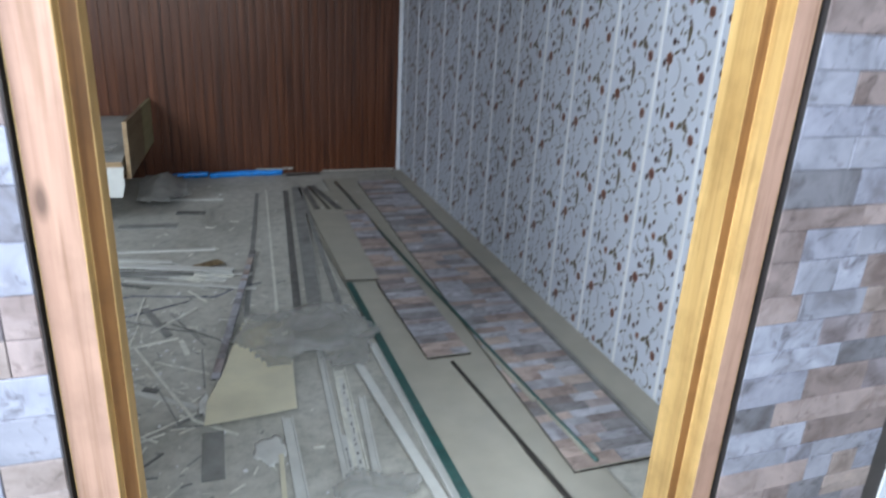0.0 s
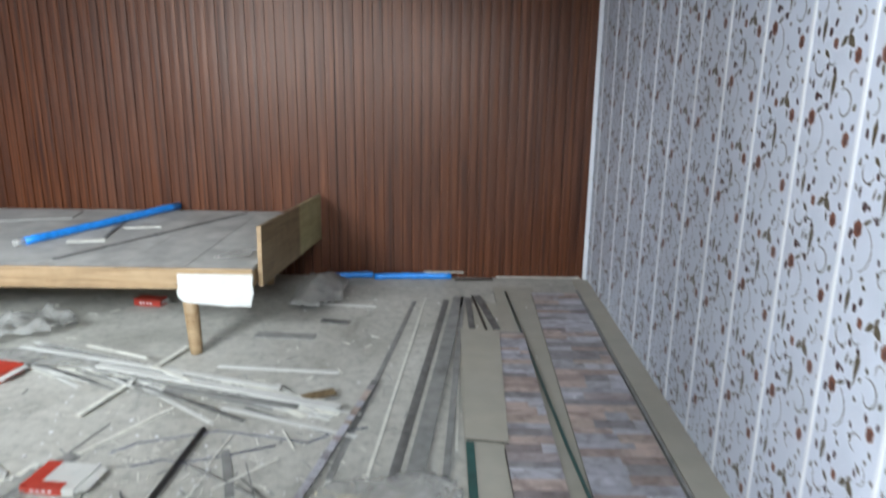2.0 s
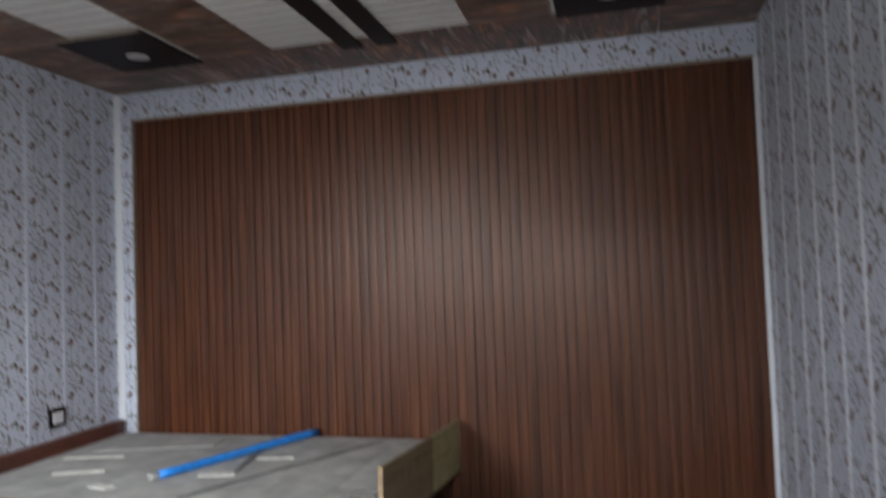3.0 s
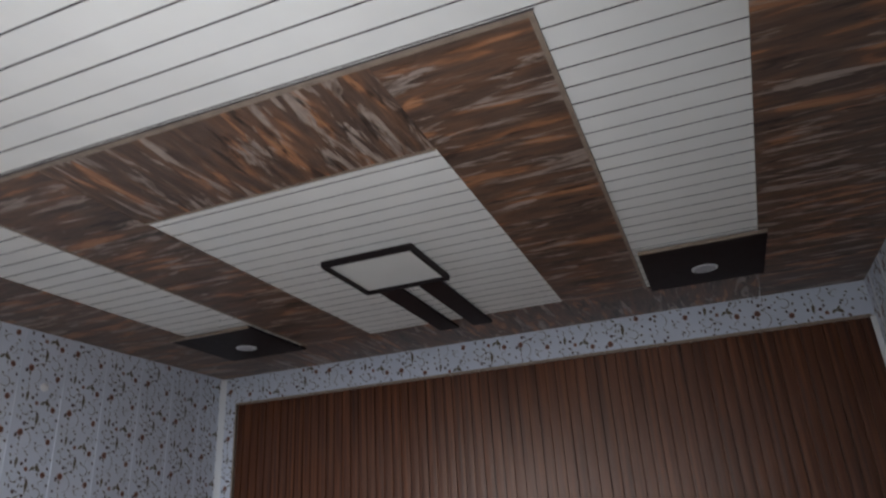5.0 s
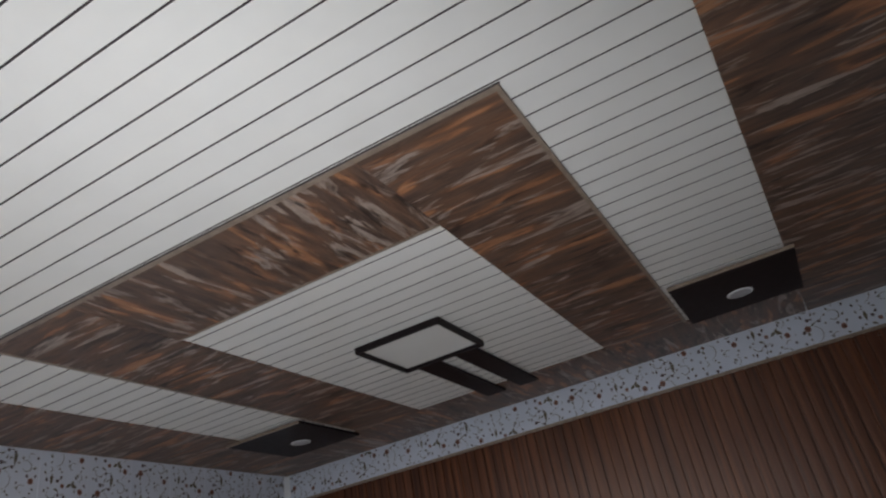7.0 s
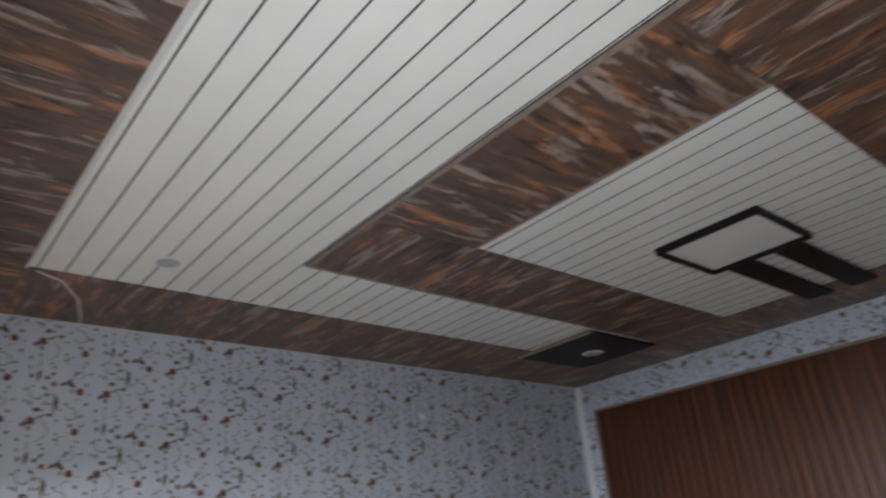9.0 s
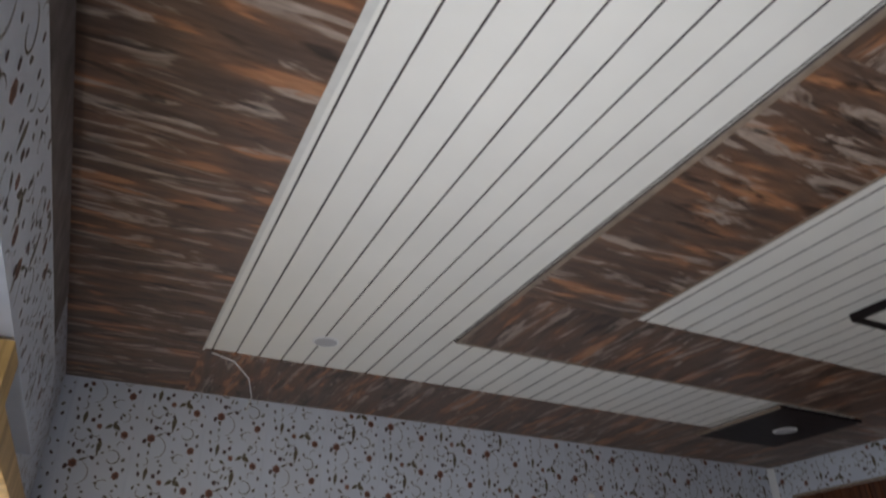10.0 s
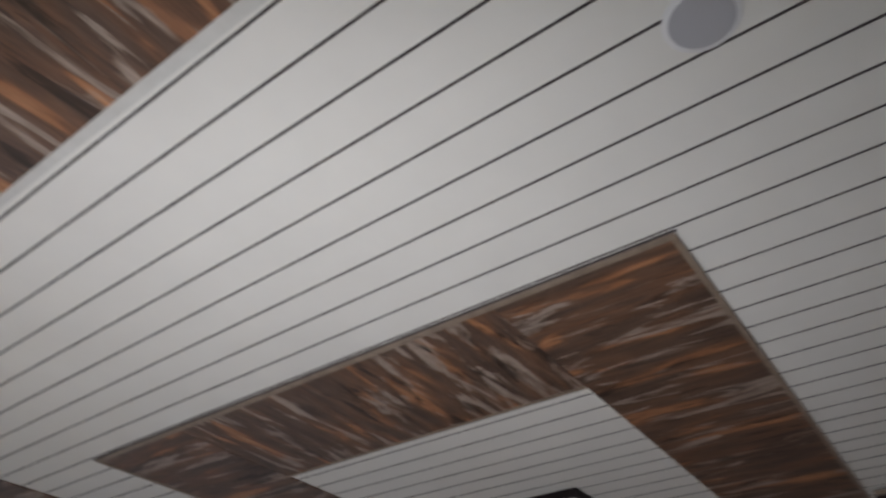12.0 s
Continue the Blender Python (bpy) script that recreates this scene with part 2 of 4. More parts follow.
def link(name, bm, mats, parent=None, label="", bevel=0.0):
    if bevel:
        bmesh.ops.bevel(bm, geom=bm.edges[:], offset=bevel, segments=2, profile=0.6, affect="EDGES", clamp_overlap=True)
    me = bpy.data.meshes.new(name)
    bm.to_mesh(me)
    bm.free()
    for mm in mats if isinstance(mats, (list, tuple)) else (mats,):
        me.materials.append(mm)
    ob = new(name, me)
    if parent:
        ob.parent = parent
    if label:
        tagged(ob, label)
    return ob


part = link


def thing(name, label, category, at=(0, 0, 0), rz=0.0, group=""):
    ob = new(name)
    ob.matrix_world = pose(*at, 0, 0, rz)
    return tagged(ob, label, category, group)


def tube(bm, pts, r, n=8, mi=0, r2=None):
    """A round bar along the points, closed at both ends."""
    pts = [Vector(p) for p in pts]
    rings = []
    for i, p in enumerate(pts):
        d = (pts[min(i + 1, len(pts) - 1)] - pts[max(i - 1, 0)]).normalized()
        a = d.cross(Vector((0, 0, 1)))
        a = a.normalized() if a.length > 0.05 else Vector((1, 0, 0))
        b = d.cross(a)
        rr = r if r2 is None else r + (r2 - r) * i / (len(pts) - 1)
        rings.append([bm.verts.new(p + (a * math.cos(t) + b * math.sin(t)) * rr) for t in (2 * math.pi * k / n for k in range(n))])
    for r0, r1 in zip(rings, rings[1:]):
        for k in range(n):
            f = bm.faces.new((r0[k], r0[(k + 1) % n], r1[(k + 1) % n], r1[k]))
            f.material_index, f.smooth = mi, True
    for ring in (rings[0], rings[-1][::-1]):
        bm.faces.new(ring[::-1]).material_index = mi


def plate(bm, outline, z0, z1, mi=0, mi_side=None):
    """A flat piece with the given outline."""
    top = [bm.verts.new((x, y, z1)) for x, y in outline]
    bot = [bm.verts.new((x, y, z0)) for x, y in outline]
    bm.faces.new(top).material_index = mi
    bm.faces.new(bot[::-1]).material_index = mi
    n = len(outline)
    for i in range(n):
        bm.faces.new((bot[i], bot[(i + 1) % n], top[(i + 1) % n], top[i])).material_index = mi if mi_side is None else mi_side


# ---- the room's measures ----
XL, XR, Y0, Y1, H = -2.55, 1.04, 1.26, 4.80, 2.40
YO = 1.156
BX0, BX1, BY0, BY1 = -2.09, 0.585, 1.698, 4.40

# ---- floor ----
bm = bmesh.new()
box(bm, XL - 0.12, XR + 0.12, -2.6, Y1 + 0.12, -0.1, 0.0)
tagged(link("floor", bm, M["floor"]), "dusty grey beige floor strewn with offcuts", "floor", kind="structure")

# ---- floral print ----
PW, PV = 0.25, 0.334


def blob(bm, cx, cy, rx, ry, ang, mi, n=7, lump=0.0):
    ca, sa = math.cos(ang), math.sin(ang)
    vs = []
    for k in range(n):
        t = 2 * math.pi * k / n
        w = 1 + lump * (1 if k % 2 else -1)
        x, y = rx * w * math.cos(t), ry * w * math.sin(t)
        vs.append(bm.verts.new((cx + x * ca - y * sa, cy + x * sa + y * ca, 0)))
    bm.faces.new(vs).material_index = mi


def leaf_shape(bm, cx, cy, ln, wd, ang, mi):
    ca, sa = math.cos(ang), math.sin(ang)
    vs = []
    for u, v in ((0, 0), (0.3, 0.5), (0.65, 0.42), (1, 0.1), (0.7, -0.25), (0.35, -0.45)):
        x, y = u * ln, v * wd
        vs.append(bm.verts.new((cx + x * ca - y * sa, cy + x * sa + y * ca, 0)))
    bm.faces.new(vs).material_index = mi


def curl(bm, cx, cy, r, a0, a1, w, mi, n=10, end=0.35):
    """A tapering tendril that winds inwards from r to end times r."""
    prev = None
    for k in range(n):
        u = k / (n - 1)
        a, rr = a0 + (a1 - a0) * u, r * (1 - (1 - end) * u)
        ww = w * (0.30 + 0.85 * math.sin(math.pi * (0.12 + 0.80 * u)))
        p = [bm.verts.new((cx + (rr + s * ww / 2) * math.cos(a), cy + (rr + s * ww / 2) * math.sin(a), 0)) for s in (-1, 1)]
        if prev:
            bm.faces.new((prev[0], p[0], p[1], prev[1])).material_index = mi
        prev = p


def bloom(bm, x, y, rx, ry, ang, mi=0):
    """A flower head: a lobed rim with a darker heart and a pale fleck."""
    blob(bm, x, y, rx, ry, ang, mi, 12, 0.10)
    blob(bm, x + rx * 0.15, y - ry * 0.1, rx * 0.55, ry * 0.6, ang + 0.6, 4, 8, 0.12)


def print_unit():
    """One repeat of the print, 0.25 wide and 0.334 high, in the xy plane."""
    bm = bmesh.new()
    # flower heads
    bloom(bm, 0.052, 0.000, 0.0155, 0.0185, 0.1)
    bloom(bm, 0.205, -0.037, 0.0135, 0.0165, -0.1)
    bloom(bm, 0.205, -0.204, 0.0135, 0.0165, 0.2)
    blob(bm, 0.064, 0.046, 0.0095, 0.0105, 0, 1, 9, 0.08)
    blob(bm, 0.112, -0.178, 0.0105, 0.0120, 0.3, 0, 9, 0.10)
    blob(bm, 0.086, -0.154, 0.0085, 0.0100, 0, 1, 8, 0.10)
    # buds
    for x, y, w, h, a in ((0.030, -0.014, 0.0070, 0.011, -0.2), (0.112, 0.026, 0.0062, 0.009, 0.7), (0.032, -0.150, 0.0055, 0.010, 0.1), (0.104, -0.136, 0.0055, 0.009, -0.3), (0.186, -0.012, 0.0055, 0.0085, 0.3),
                          (0.226, -0.012, 0.0050, 0.0080, -0.3), (0.092, -0.226, 0.0052, 0.008, 0.5), (0.122, -0.232, 0.0048, 0.007, -0.4), (0.040, -0.262, 0.0040, 0.011, 0), (0.225, -0.172, 0.0048, 0.008, 0.5),
                          (0.180, -0.134, 0.0045, 0.008, 0.1), (0.020, -0.075, 0.0045, 0.008, 0.2), (0.232, -0.255, 0.0050, 0.008, 0), (0.140, -0.048, 0.0042, 0.0065, 0.4), (0.080, -0.288, 0.0042, 0.0065, 0.9)):
            blob(bm, x, y, w * 1.15, h * 1.12, a, 1, 7)
    # leaves: x, y, length, width, angle, colour
    for x, y, ln, wd, a, mi in ((0.068, 0.010, 0.030, 0.008, 0.5, 2), (0.046, -0.018, 0.022, 0.010, -1.3, 2), (0.058, -0.118, 0.052, 0.013, -1.65, 2), (0.128, 0.105, 0.060, 0.015, -1.65, 2), (0.070, -0.190, 0.026, 0.010, -0.7, 2),
                                (0.158, -0.164, 0.034, 0.018, -0.75, 2), (0.158, -0.164, 0.030, 0.014, -2.5, 2), (0.160, -0.166, 0.020, 0.010, 0.9, 2), (0.196, -0.128, 0.020, 0.009, 2.4, 2), (0.175, -0.190, 0.022, 0.007, -1.5, 2),
                                (0.052, -0.052, 0.016, 0.007, -1.7, 2), (0.020, -0.105, 0.020, 0.007, -1.3, 2), (0.215, 0.020, 0.018, 0.010, 0.9, 2), (0.210, -0.070, 0.016, 0.008, -0.9, 2), (0.235, -0.215, 0.016, 0.009, 0.2, 2),
                                (0.150, -0.075, 0.014, 0.009, 2.6, 2), (0.110, -0.255, 0.016, 0.008, -2.2, 2), (0.020, -0.215, 0.018, 0.008, 1.2, 2), (0.098, -0.105, 0.014, 0.008, -0.4, 2), (0.165, -0.265, 0.014, 0.010, 1.9, 2),
                                (0.084, 0.060, 0.026, 0.006, 1.2, 3), (0.026, 0.070, 0.016, 0.007, 1.9, 3), (0.088, -0.095, 0.012, 0.009, 0.4, 3), (0.140, 0.000, 0.012, 0.009, 2.0, 3), (0.230, -0.120, 0.013, 0.009, -0.8, 3), (0.060, -0.245, 0.013, 0.008, 0.2, 3),
                                (0.140, -0.290, 0.013, 0.008, 1.0, 3), (0.036, -0.190, 0.013, 0.008, -0.5, 3), (0.200, -0.100, 0.012, 0.008, 0.5, 3)):
        leaf_shape(bm, x, y, ln * 1.15, wd * 1.3, a, mi)
    # tendrils
    curl(bm, 0.062, -0.040, 0.052, 1.15, -1.25, 0.0028, 3, 12, 0.85)
    curl(bm, 0.178, 0.030, 0.036, 2.0, -2.9, 0.0038, 2, 14, 0.40)
    curl(bm, 0.163, -0.080, 0.026, 0.9, 4.9, 0.0030, 3, 12, 0.45)
    curl(bm, 0.060, -0.222, 0.025, 2.6, 6.1, 0.0032, 3, 11, 0.75)
    curl(bm, 0.105, 0.048, 0.024, -0.2, -2.2, 0.0036, 2, 8, 0.8)
    curl(bm, 0.190, -0.128, 0.024, -1.5, 1.2, 0.0026, 3, 8, 0.9)
    curl(bm, 0.040, -0.098, 0.018, 1.2, -1.4, 0.0030, 2, 8, 0.9)
    curl(bm, 0.205, -0.245, 0.019, 3.8, 0.6, 0.0026, 3, 10, 0.5)
    curl(bm, 0.110, -0.205, 0.020, 3.4, 5.6, 0.0030, 2, 8, 0.8)
    for v in bm.verts:
        v.co.x = min(max(v.co.x, 0.009), 0.241)
    return bm


_unit = print_unit()
UNIT_V = [tuple(v.co) for v in _unit.verts]
UNIT_F = [([v.index for v in f.verts], f.material_index) for f in (_unit.verts.index_update(), _unit.faces)[1]]
_unit.free()
PRINT_MATS = [M["flower"], M["bud"], M["leaf"], M["scroll"], M["flower_heart"]]


def print_on(name, m, u0, u1, v0, v1, holes=(), parent=None, lay=(0.235, 0.286, 0.046, 2.095, 0.11)):
    """Repeats of the print over a rectangle of the plane m; whole motif faces outside it or in holes are left out.
    lay: width and height of a repeat, a joint's u, the height of a flower in the panel there, and its rise from panel to panel."""
    pw, pv, pu, z0, rise = lay
    verts, faces, mats = [], [], []
    for i in range(int(math.floor((u0 - pu) / pw)), int(math.ceil((u1 - pu) / pw))):
        base = (z0 + i * rise) % pv
        for j in range(int(math.floor((v0 - base) / pv)) - 1, int(math.ceil((v1 - base) / pv)) + 2):
            ox, oy = i * pw + pu, j * pv + base
            for n_f, (f, mi) in enumerate(UNIT_F):
                cs = [(UNIT_V[k][0] * pw / PW + ox, UNIT_V[k][1] * pv / PV + oy) for k in f]
                if any(not (u0 + 0.002 < x < u1 - 0.002 and v0 + 0.002 < y < v1 - 0.002) for x, y in cs):
                    continue
                if any(a - 0.002 < x < b + 0.002 and c - 0.002 < y < d + 0.002 for x, y in cs for a, b, c, d in holes):
                    continue
                n = len(verts)
                verts += [tuple(m @ Vector((x, y, 0.0010 if mi in (1, 4) else 0.0006))) for x, y in cs]
                faces.append(tuple(range(n, n + len(cs))))
                mats.append(mi)
    me = bpy.data.meshes.new(name)
    me.from_pydata(verts, [], faces)
    for mm in PRINT_MATS:
        me.materials.append(mm)
    me.polygons.foreach_set("material_index", mats)
    ob = new(name, me)
    ob.parent = parent
    return tagged(ob, "printed brown and red floral scrolls", kind="stuff")


def panel_wall(name, m, u0, u1, v0, v1, depth, label, holes=(), joint="joint_white", lay=(0.235, 0.286, 0.046, 2.095, 0.11)):
    """A wall in the plane m (u along, v up, front at 0), with printed panels and their raised joints."""
    us = sorted({u0, u1, *(h[0] for h in holes), *(h[1] for h in holes)})
    vs = sorted({v0, v1, *(h[2] for h in holes), *(h[3] for h in holes)})
    bm = bmesh.new()
    for a, b in zip(us, us[1:]):
        for c, d in zip(vs, vs[1:]):
            if not any(h[0] <= a and b <= h[1] and h[2] <= c and d <= h[3] for h in holes):
                box(bm, a, b, c, d, -depth, 0, 0, m)
    wall = tagged(link(name, bm, M["panel_white"]), label, "wall", kind="structure")
    bm = bmesh.new()
    u = math.ceil((u0 - lay[2]) / lay[0]) * lay[0] + lay[2]
    while joint and u < u1:
        spans = [(v0 + 0.002, v1 - 0.002)]
        for h in holes:
            if h[0] - 0.004 < u < h[1] + 0.004:
                spans = [s for a, b in spans for s in ((a, min(b, h[2])), (max(a, h[3]), b)) if s[1] - s[0] > 0.01]
        for a, b in spans:
            if u0 + 0.006 < u < u1 - 0.006:
                p = [(u - 0.0070, 0.0002), (u - 0.0050, 0.0022), (u + 0.0050, 0.0022), (u + 0.0070, 0.0002)]
                lo = [bm.verts.new(m @ Vector((x, a, z))) for x, z in p]
                hi = [bm.verts.new(m @ Vector((x, b, z))) for x, z in p]
                for k in range(3):
                    bm.faces.new((lo[k], lo[k + 1], hi[k + 1], hi[k]))
        u += lay[0]
    if joint:
        link("panel_joint", bm, M[joint], wall, "raised white joints between panels")
    else:
        bm.free()
    print_on("floral_print", m, u0, u1, v0, v1, holes, wall, lay)
    return wall


def plane(o, ux, uy, uz):
    """The frame with origin o, and x, y and z along the three vectors."""
    return Matrix(((ux[0], uy[0], uz[0], o[0]), (ux[1], uy[1], uz[1], o[1]), (ux[2], uy[2], uz[2], o[2]), (0, 0, 0, 1)))


FLORAL = "white panelled wall printed with brown and red floral scrolls"
panel_wall("wall_east", plane((XR, Y1, 0), (0, -1, 0), (0, 0, 1), (-1, 0, 0)), 0.0, Y1 - YO, 0, H, 0.12, FLORAL, lay=(0.234, 0.33, 2.465, 0.872, 0.13))
panel_wall("wall_west", plane((XL, Y0, 0), (0, 1, 0), (0, 0, 1), (1, 0, 0)), 0.0, Y1 - Y0, 0, H, 0.12, FLORAL, joint="panel_white")
DOOR = (-0.382, 0.613, 0.0, 1.92)
WIN = (-2.35, -1.0, 0.95, 1.85)
# south wall seen from inside: u runs to -x
SP = plane((XR, Y0, 0), (-1, 0, 0), (0, 0, 1), (0, 1, 0))
flip = lambda h: (XR - h[1], XR - h[0], h[2], h[3])
panel_wall("wall_south", SP, 0, XR - XL, 0, H, 0.07, FLORAL, (flip(DOOR), flip(WIN)), None)
# raised floral band over the door and the window
bp = plane((XR - 0.002, Y0 + 0.04, 0), (-1, 0, 0), (0, 0, 1), (0, 1, 0))
band = panel_wall("wall_south_band", bp, 0, XR + 1.68, 1.925, 2.12, 0.039, "raised floral panel band over the door and window", joint=None, lay=(0.235, 0.286, 0.11, 0.05, 0.11))

# thin strip coloured dark for the shade over the band; floral wall lies behind
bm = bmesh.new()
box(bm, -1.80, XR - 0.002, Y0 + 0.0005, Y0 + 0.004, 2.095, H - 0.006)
tagged(link("wall_south_shade_strip", bm, M["recess_shade"]), "grey brown strip painted as the shaded wall between the floral band and the ceiling", "wall", kind="structure")

# ---- fluted back wall ----
bm = bmesh.new()
box(bm, XL - 0.12, XR + 0.12, Y1 + 0.012, Y1 + 0.12, 0, H)
north = tagged(link("wall_north", bm, M["plaster"]), "back wall clad in brown fluted panels with a floral border", "wall", kind="structure")
FX0, FX1, FZ = -2.435, 1.026, 2.225
bm = bmesh.new()
pitch = (FX1 - FX0) / 66
prof = []
for i in range(66):
    x = FX0 + i * pitch
    deep = 0.010 if i % 3 == 0 else 0.0065
    gap = 0.009 if i % 3 == 0 else 0.0065
    prof += [(x, deep), (x + gap, deep), (x + gap + 0.0015, 0.0), (x + pitch * 0.5, -0.0008), (x + pitch - 0.0015, 0.0)]
prof.append((FX1, 0.009))
lo = [bm.verts.new((x, Y1 + d, 0.0)) for x, d in prof]
hi = [bm.verts.new((x, Y1 + d, FZ)) for x, d in prof]
for k in range(len(prof) - 1):
    bm.faces.new((lo[k], lo[k + 1], hi[k + 1], hi[k]))
link("fluted_panelling", bm, M["fluted"], north, "dark reddish brown fluted wood-look panelling")
nb = plane((0, Y1 - 0.002, 0), (1, 0, 0), (0, 0, 1), (0, -1, 0))
for nm, (a, b, c, d) in {"border_top": (XL, XR, FZ + 0.012, H), "border_side": (XL, FX0 - 0.008, 0, FZ + 0.012)}.items():
    bm = bmesh.new()
    box(bm, a, b, c, d, -0.014, 0, 0, nb)
    brd = link(nm, bm, M["panel_white"], north, "floral border strip")
    print_on("floral_print", nb, a, b, c, d, (), brd)
bm = bmesh.new()
box(bm, FX0 - 0.010, FX1, Y1 - 0.008, Y1 + 0.008, FZ, FZ + 0.014)
box(bm, FX0 - 0.010, FX0, Y1 - 0.008, Y1 + 0.008, 0, FZ)
link("panel_trim", bm, M["edge_trim"], north, "thin beige brown trim")
for nm, x in (("corner_trim", XL + 0.004), ("corner_trim", XR - 0.022)):
    bm = bmesh.new()
    for k, (w, t) in enumerate(((0.028, 0.004), (0.020, 0.009), (0.011, 0.013))):
        if x < 0:
            box(bm, XL, XL + t, Y1 - 0.004 - w, Y1 - 0.0045 - 0.001 * k, 0.01, H - 0.006)
            box(bm, XL, XL + w, Y1 - 0.004 - t, Y1 - 0.0045 - 0.001 * k, 0.01, H - 0.006)
        else:
            box(bm, XR - w * 0.7, XR - 0.0005, Y1 - 0.010 - t, Y1 - 0.003 - 0.001 * k, 0.0, FZ)
    tagged(link("trim", bm, M["joint_white"]), "white plastic corner moulding", "trim", kind="structure")

# ---- ceiling ----
bm = bmesh.new()
Z = H + 0.005
step = 0.0776
y = 2.395 - 10 * step
while y < BY1 + 0.1:
    prof = [(y, Z + 0.005), (y + 0.0042, Z + 0.005), (y + 0.0052, Z), (y + step, Z)]
    a = [bm.verts.new((BX0 - 0.05, py, pz)) for py, pz in prof]
    b = [bm.verts.new((BX1 + 0.05, py, pz)) for py, pz in prof]
    for k in range(3):
        bm.faces.new((a[k], a[k + 1], b[k + 1], b[k])).material_index = 1 if k < 2 else 0
    e = bm.faces.new((bm.verts.new((BX0 - 0.05, y + step, Z)), bm.verts.new((BX0 - 0.05, y + step, Z + 0.005)), bm.verts.new((BX1 + 0.05, y + step, Z + 0.005)), bm.verts.new((BX1 + 0.05, y + step, Z))))
    e.material_index = 1
    y += step
box(bm, XL - 0.12, XR + 0.12, YO, Y1 + 0.12, Z + 0.012, Z + 0.12, 0)
ZB = H - 0.001
# border strips and the U
UX = (-1.671, -1.290, -0.272, 0.104)
UY = (2.414, 2.815)
BYE = BY0 - 0.030
box(bm, XL, XR, Y0, BYE, ZB, Z + 0.005, 3)
plate(bm, [(BX0 - 0.003, BYE), (0.495, BYE), (0.495, BYE + 0.026), (BX0 - 0.003, BYE + 0.006)], ZB - 0.0015, Z + 0.004, 5)
box(bm, XL, BX0, BYE, Y1, ZB, Z + 0.005, 2)
plate(bm, [(0.495, BYE), (XR, BYE), (XR, Y1), (0.598, Y1)], ZB, Z + 0.005, 2)
box(bm, BX0, 0.59, 4.375, Y1, ZB + 0.0006, Z + 0.005, 3)
box(bm, UX[0], UX[1], UY[0], 4.375, ZB, Z + 0.005, 2)
box(bm, UX[2], UX[3], UY[0], 4.375, ZB, Z + 0.005, 2)
box(bm, UX[1], UX[2], UY[0], UY[1], ZB + 0.0006, Z + 0.005, 3)
# edge trims
for a, b, c, d in ((UX[0] - 0.008, UX[3] + 0.008, UY[0] - 0.008, UY[0] + 0.006), (UX[3] - 0.004, UX[3] + 0.008, UY[0] + 0.006, 4.375), (UX[0] - 0.008, UX[0] + 0.004, UY[0] + 0.006, 4.375),
                   (UX[1] + 0.002, UX[2] - 0.002, UY[1] - 0.004, UY[1] + 0.006)):
    box(bm, a, b, c, d, ZB - 0.002, Z + 0.004, 4)
box(bm, UX[0] - 0.012, UX[3] + 0.012, UY[0] - 0.011, UY[0] - 0.008, ZB + 0.002, Z + 0.004, 1)
tagged(link("ceiling", bm, [M["white"], M["groove"], M["streak_x"], M["streak_y"], M["edge_trim"], M["lip"]]), "white slatted ceiling with streaked brown bands", "ceiling", kind="structure")


def ring(bm, cx, cy, z, r0, r1, h, n=28, mi=0):
    """A flat ring hanging below z."""
    for k in range(n):
        a, b = 2 * math.pi * k / n, 2 * math.pi * (k + 1) / n
        q = [(r0, z - h), (r1, z - h * 0.4), (r1, z)]
        va = [bm.verts.new((cx + r * math.cos(a), cy + r * math.sin(a), zz)) for r, zz in q]
        vb = [bm.verts.new((cx + r * math.cos(b), cy + r * math.sin(b), zz)) for r, zz in q]
        for i in range(2):
            bm.faces.new((va[i], vb[i], vb[i + 1], va[i + 1])).material_index = mi


def disc(bm, cx, cy, z, r, dome=0.0, n=28, mi=0):
    c = bm.verts.new((cx, cy, z - dome))
    vs = [bm.verts.new((cx + r * math.cos(2 * math.pi * k / n), cy + r * math.sin(2 * math.pi * k / n), z)) for k in range(n)]
    for k in range(n):
        f = bm.faces.new((c, vs[(k + 1) % n], vs[k]))
        f.material_index, f.smooth = mi, True


def downlight(x, y, z, r, label):
    t = thing("ceiling_downlight", label, "downlight", (x, y, z), group="ceiling downlights")
    bm = bmesh.new()
    ring(bm, 0, 0, 0, r * 0.84, r, 0.004)
    part("rim", bm, M["lamp_white"], t, "white plastic rim")
    bm = bmesh.new()
    disc(bm, 0, 0, -0.003, r * 0.85, 0.001)
    part("diffuser", bm, M["silver"], t)
    return t


for cx, cy in ((0.365, 4.155), (-1.935, 4.165)):
    t = thing("ceiling_spot_panel", "square black ceiling panel between streaked brown bands", "ceiling panel", (cx, cy, ZB), group="black ceiling panels")
    bm = bmesh.new()
    box(bm, -0.235, 0.235, -0.25, 0.245, -0.012, -0.0005)
    part("panel", bm, M["black"], t, bevel=0.002)
    bm = bmesh.new()
    box(bm, -0.235, 0.235, -0.262, -0.251, -0.014, -0.001)
    part("edge_strip", bm, M["edge_trim"], t, "beige brown edge strip")
    downlight(cx, cy + 0.04, ZB - 0.0125, 0.052, "round white downlight set in a black panel")
downlight(-1.862, 2.022, Z - 0.001, 0.044, "round grey downlight with a white rim in white slats")
downlight(0.300, 2.035, Z - 0.001, 0.050, "round grey downlight with a white rim in white slats")

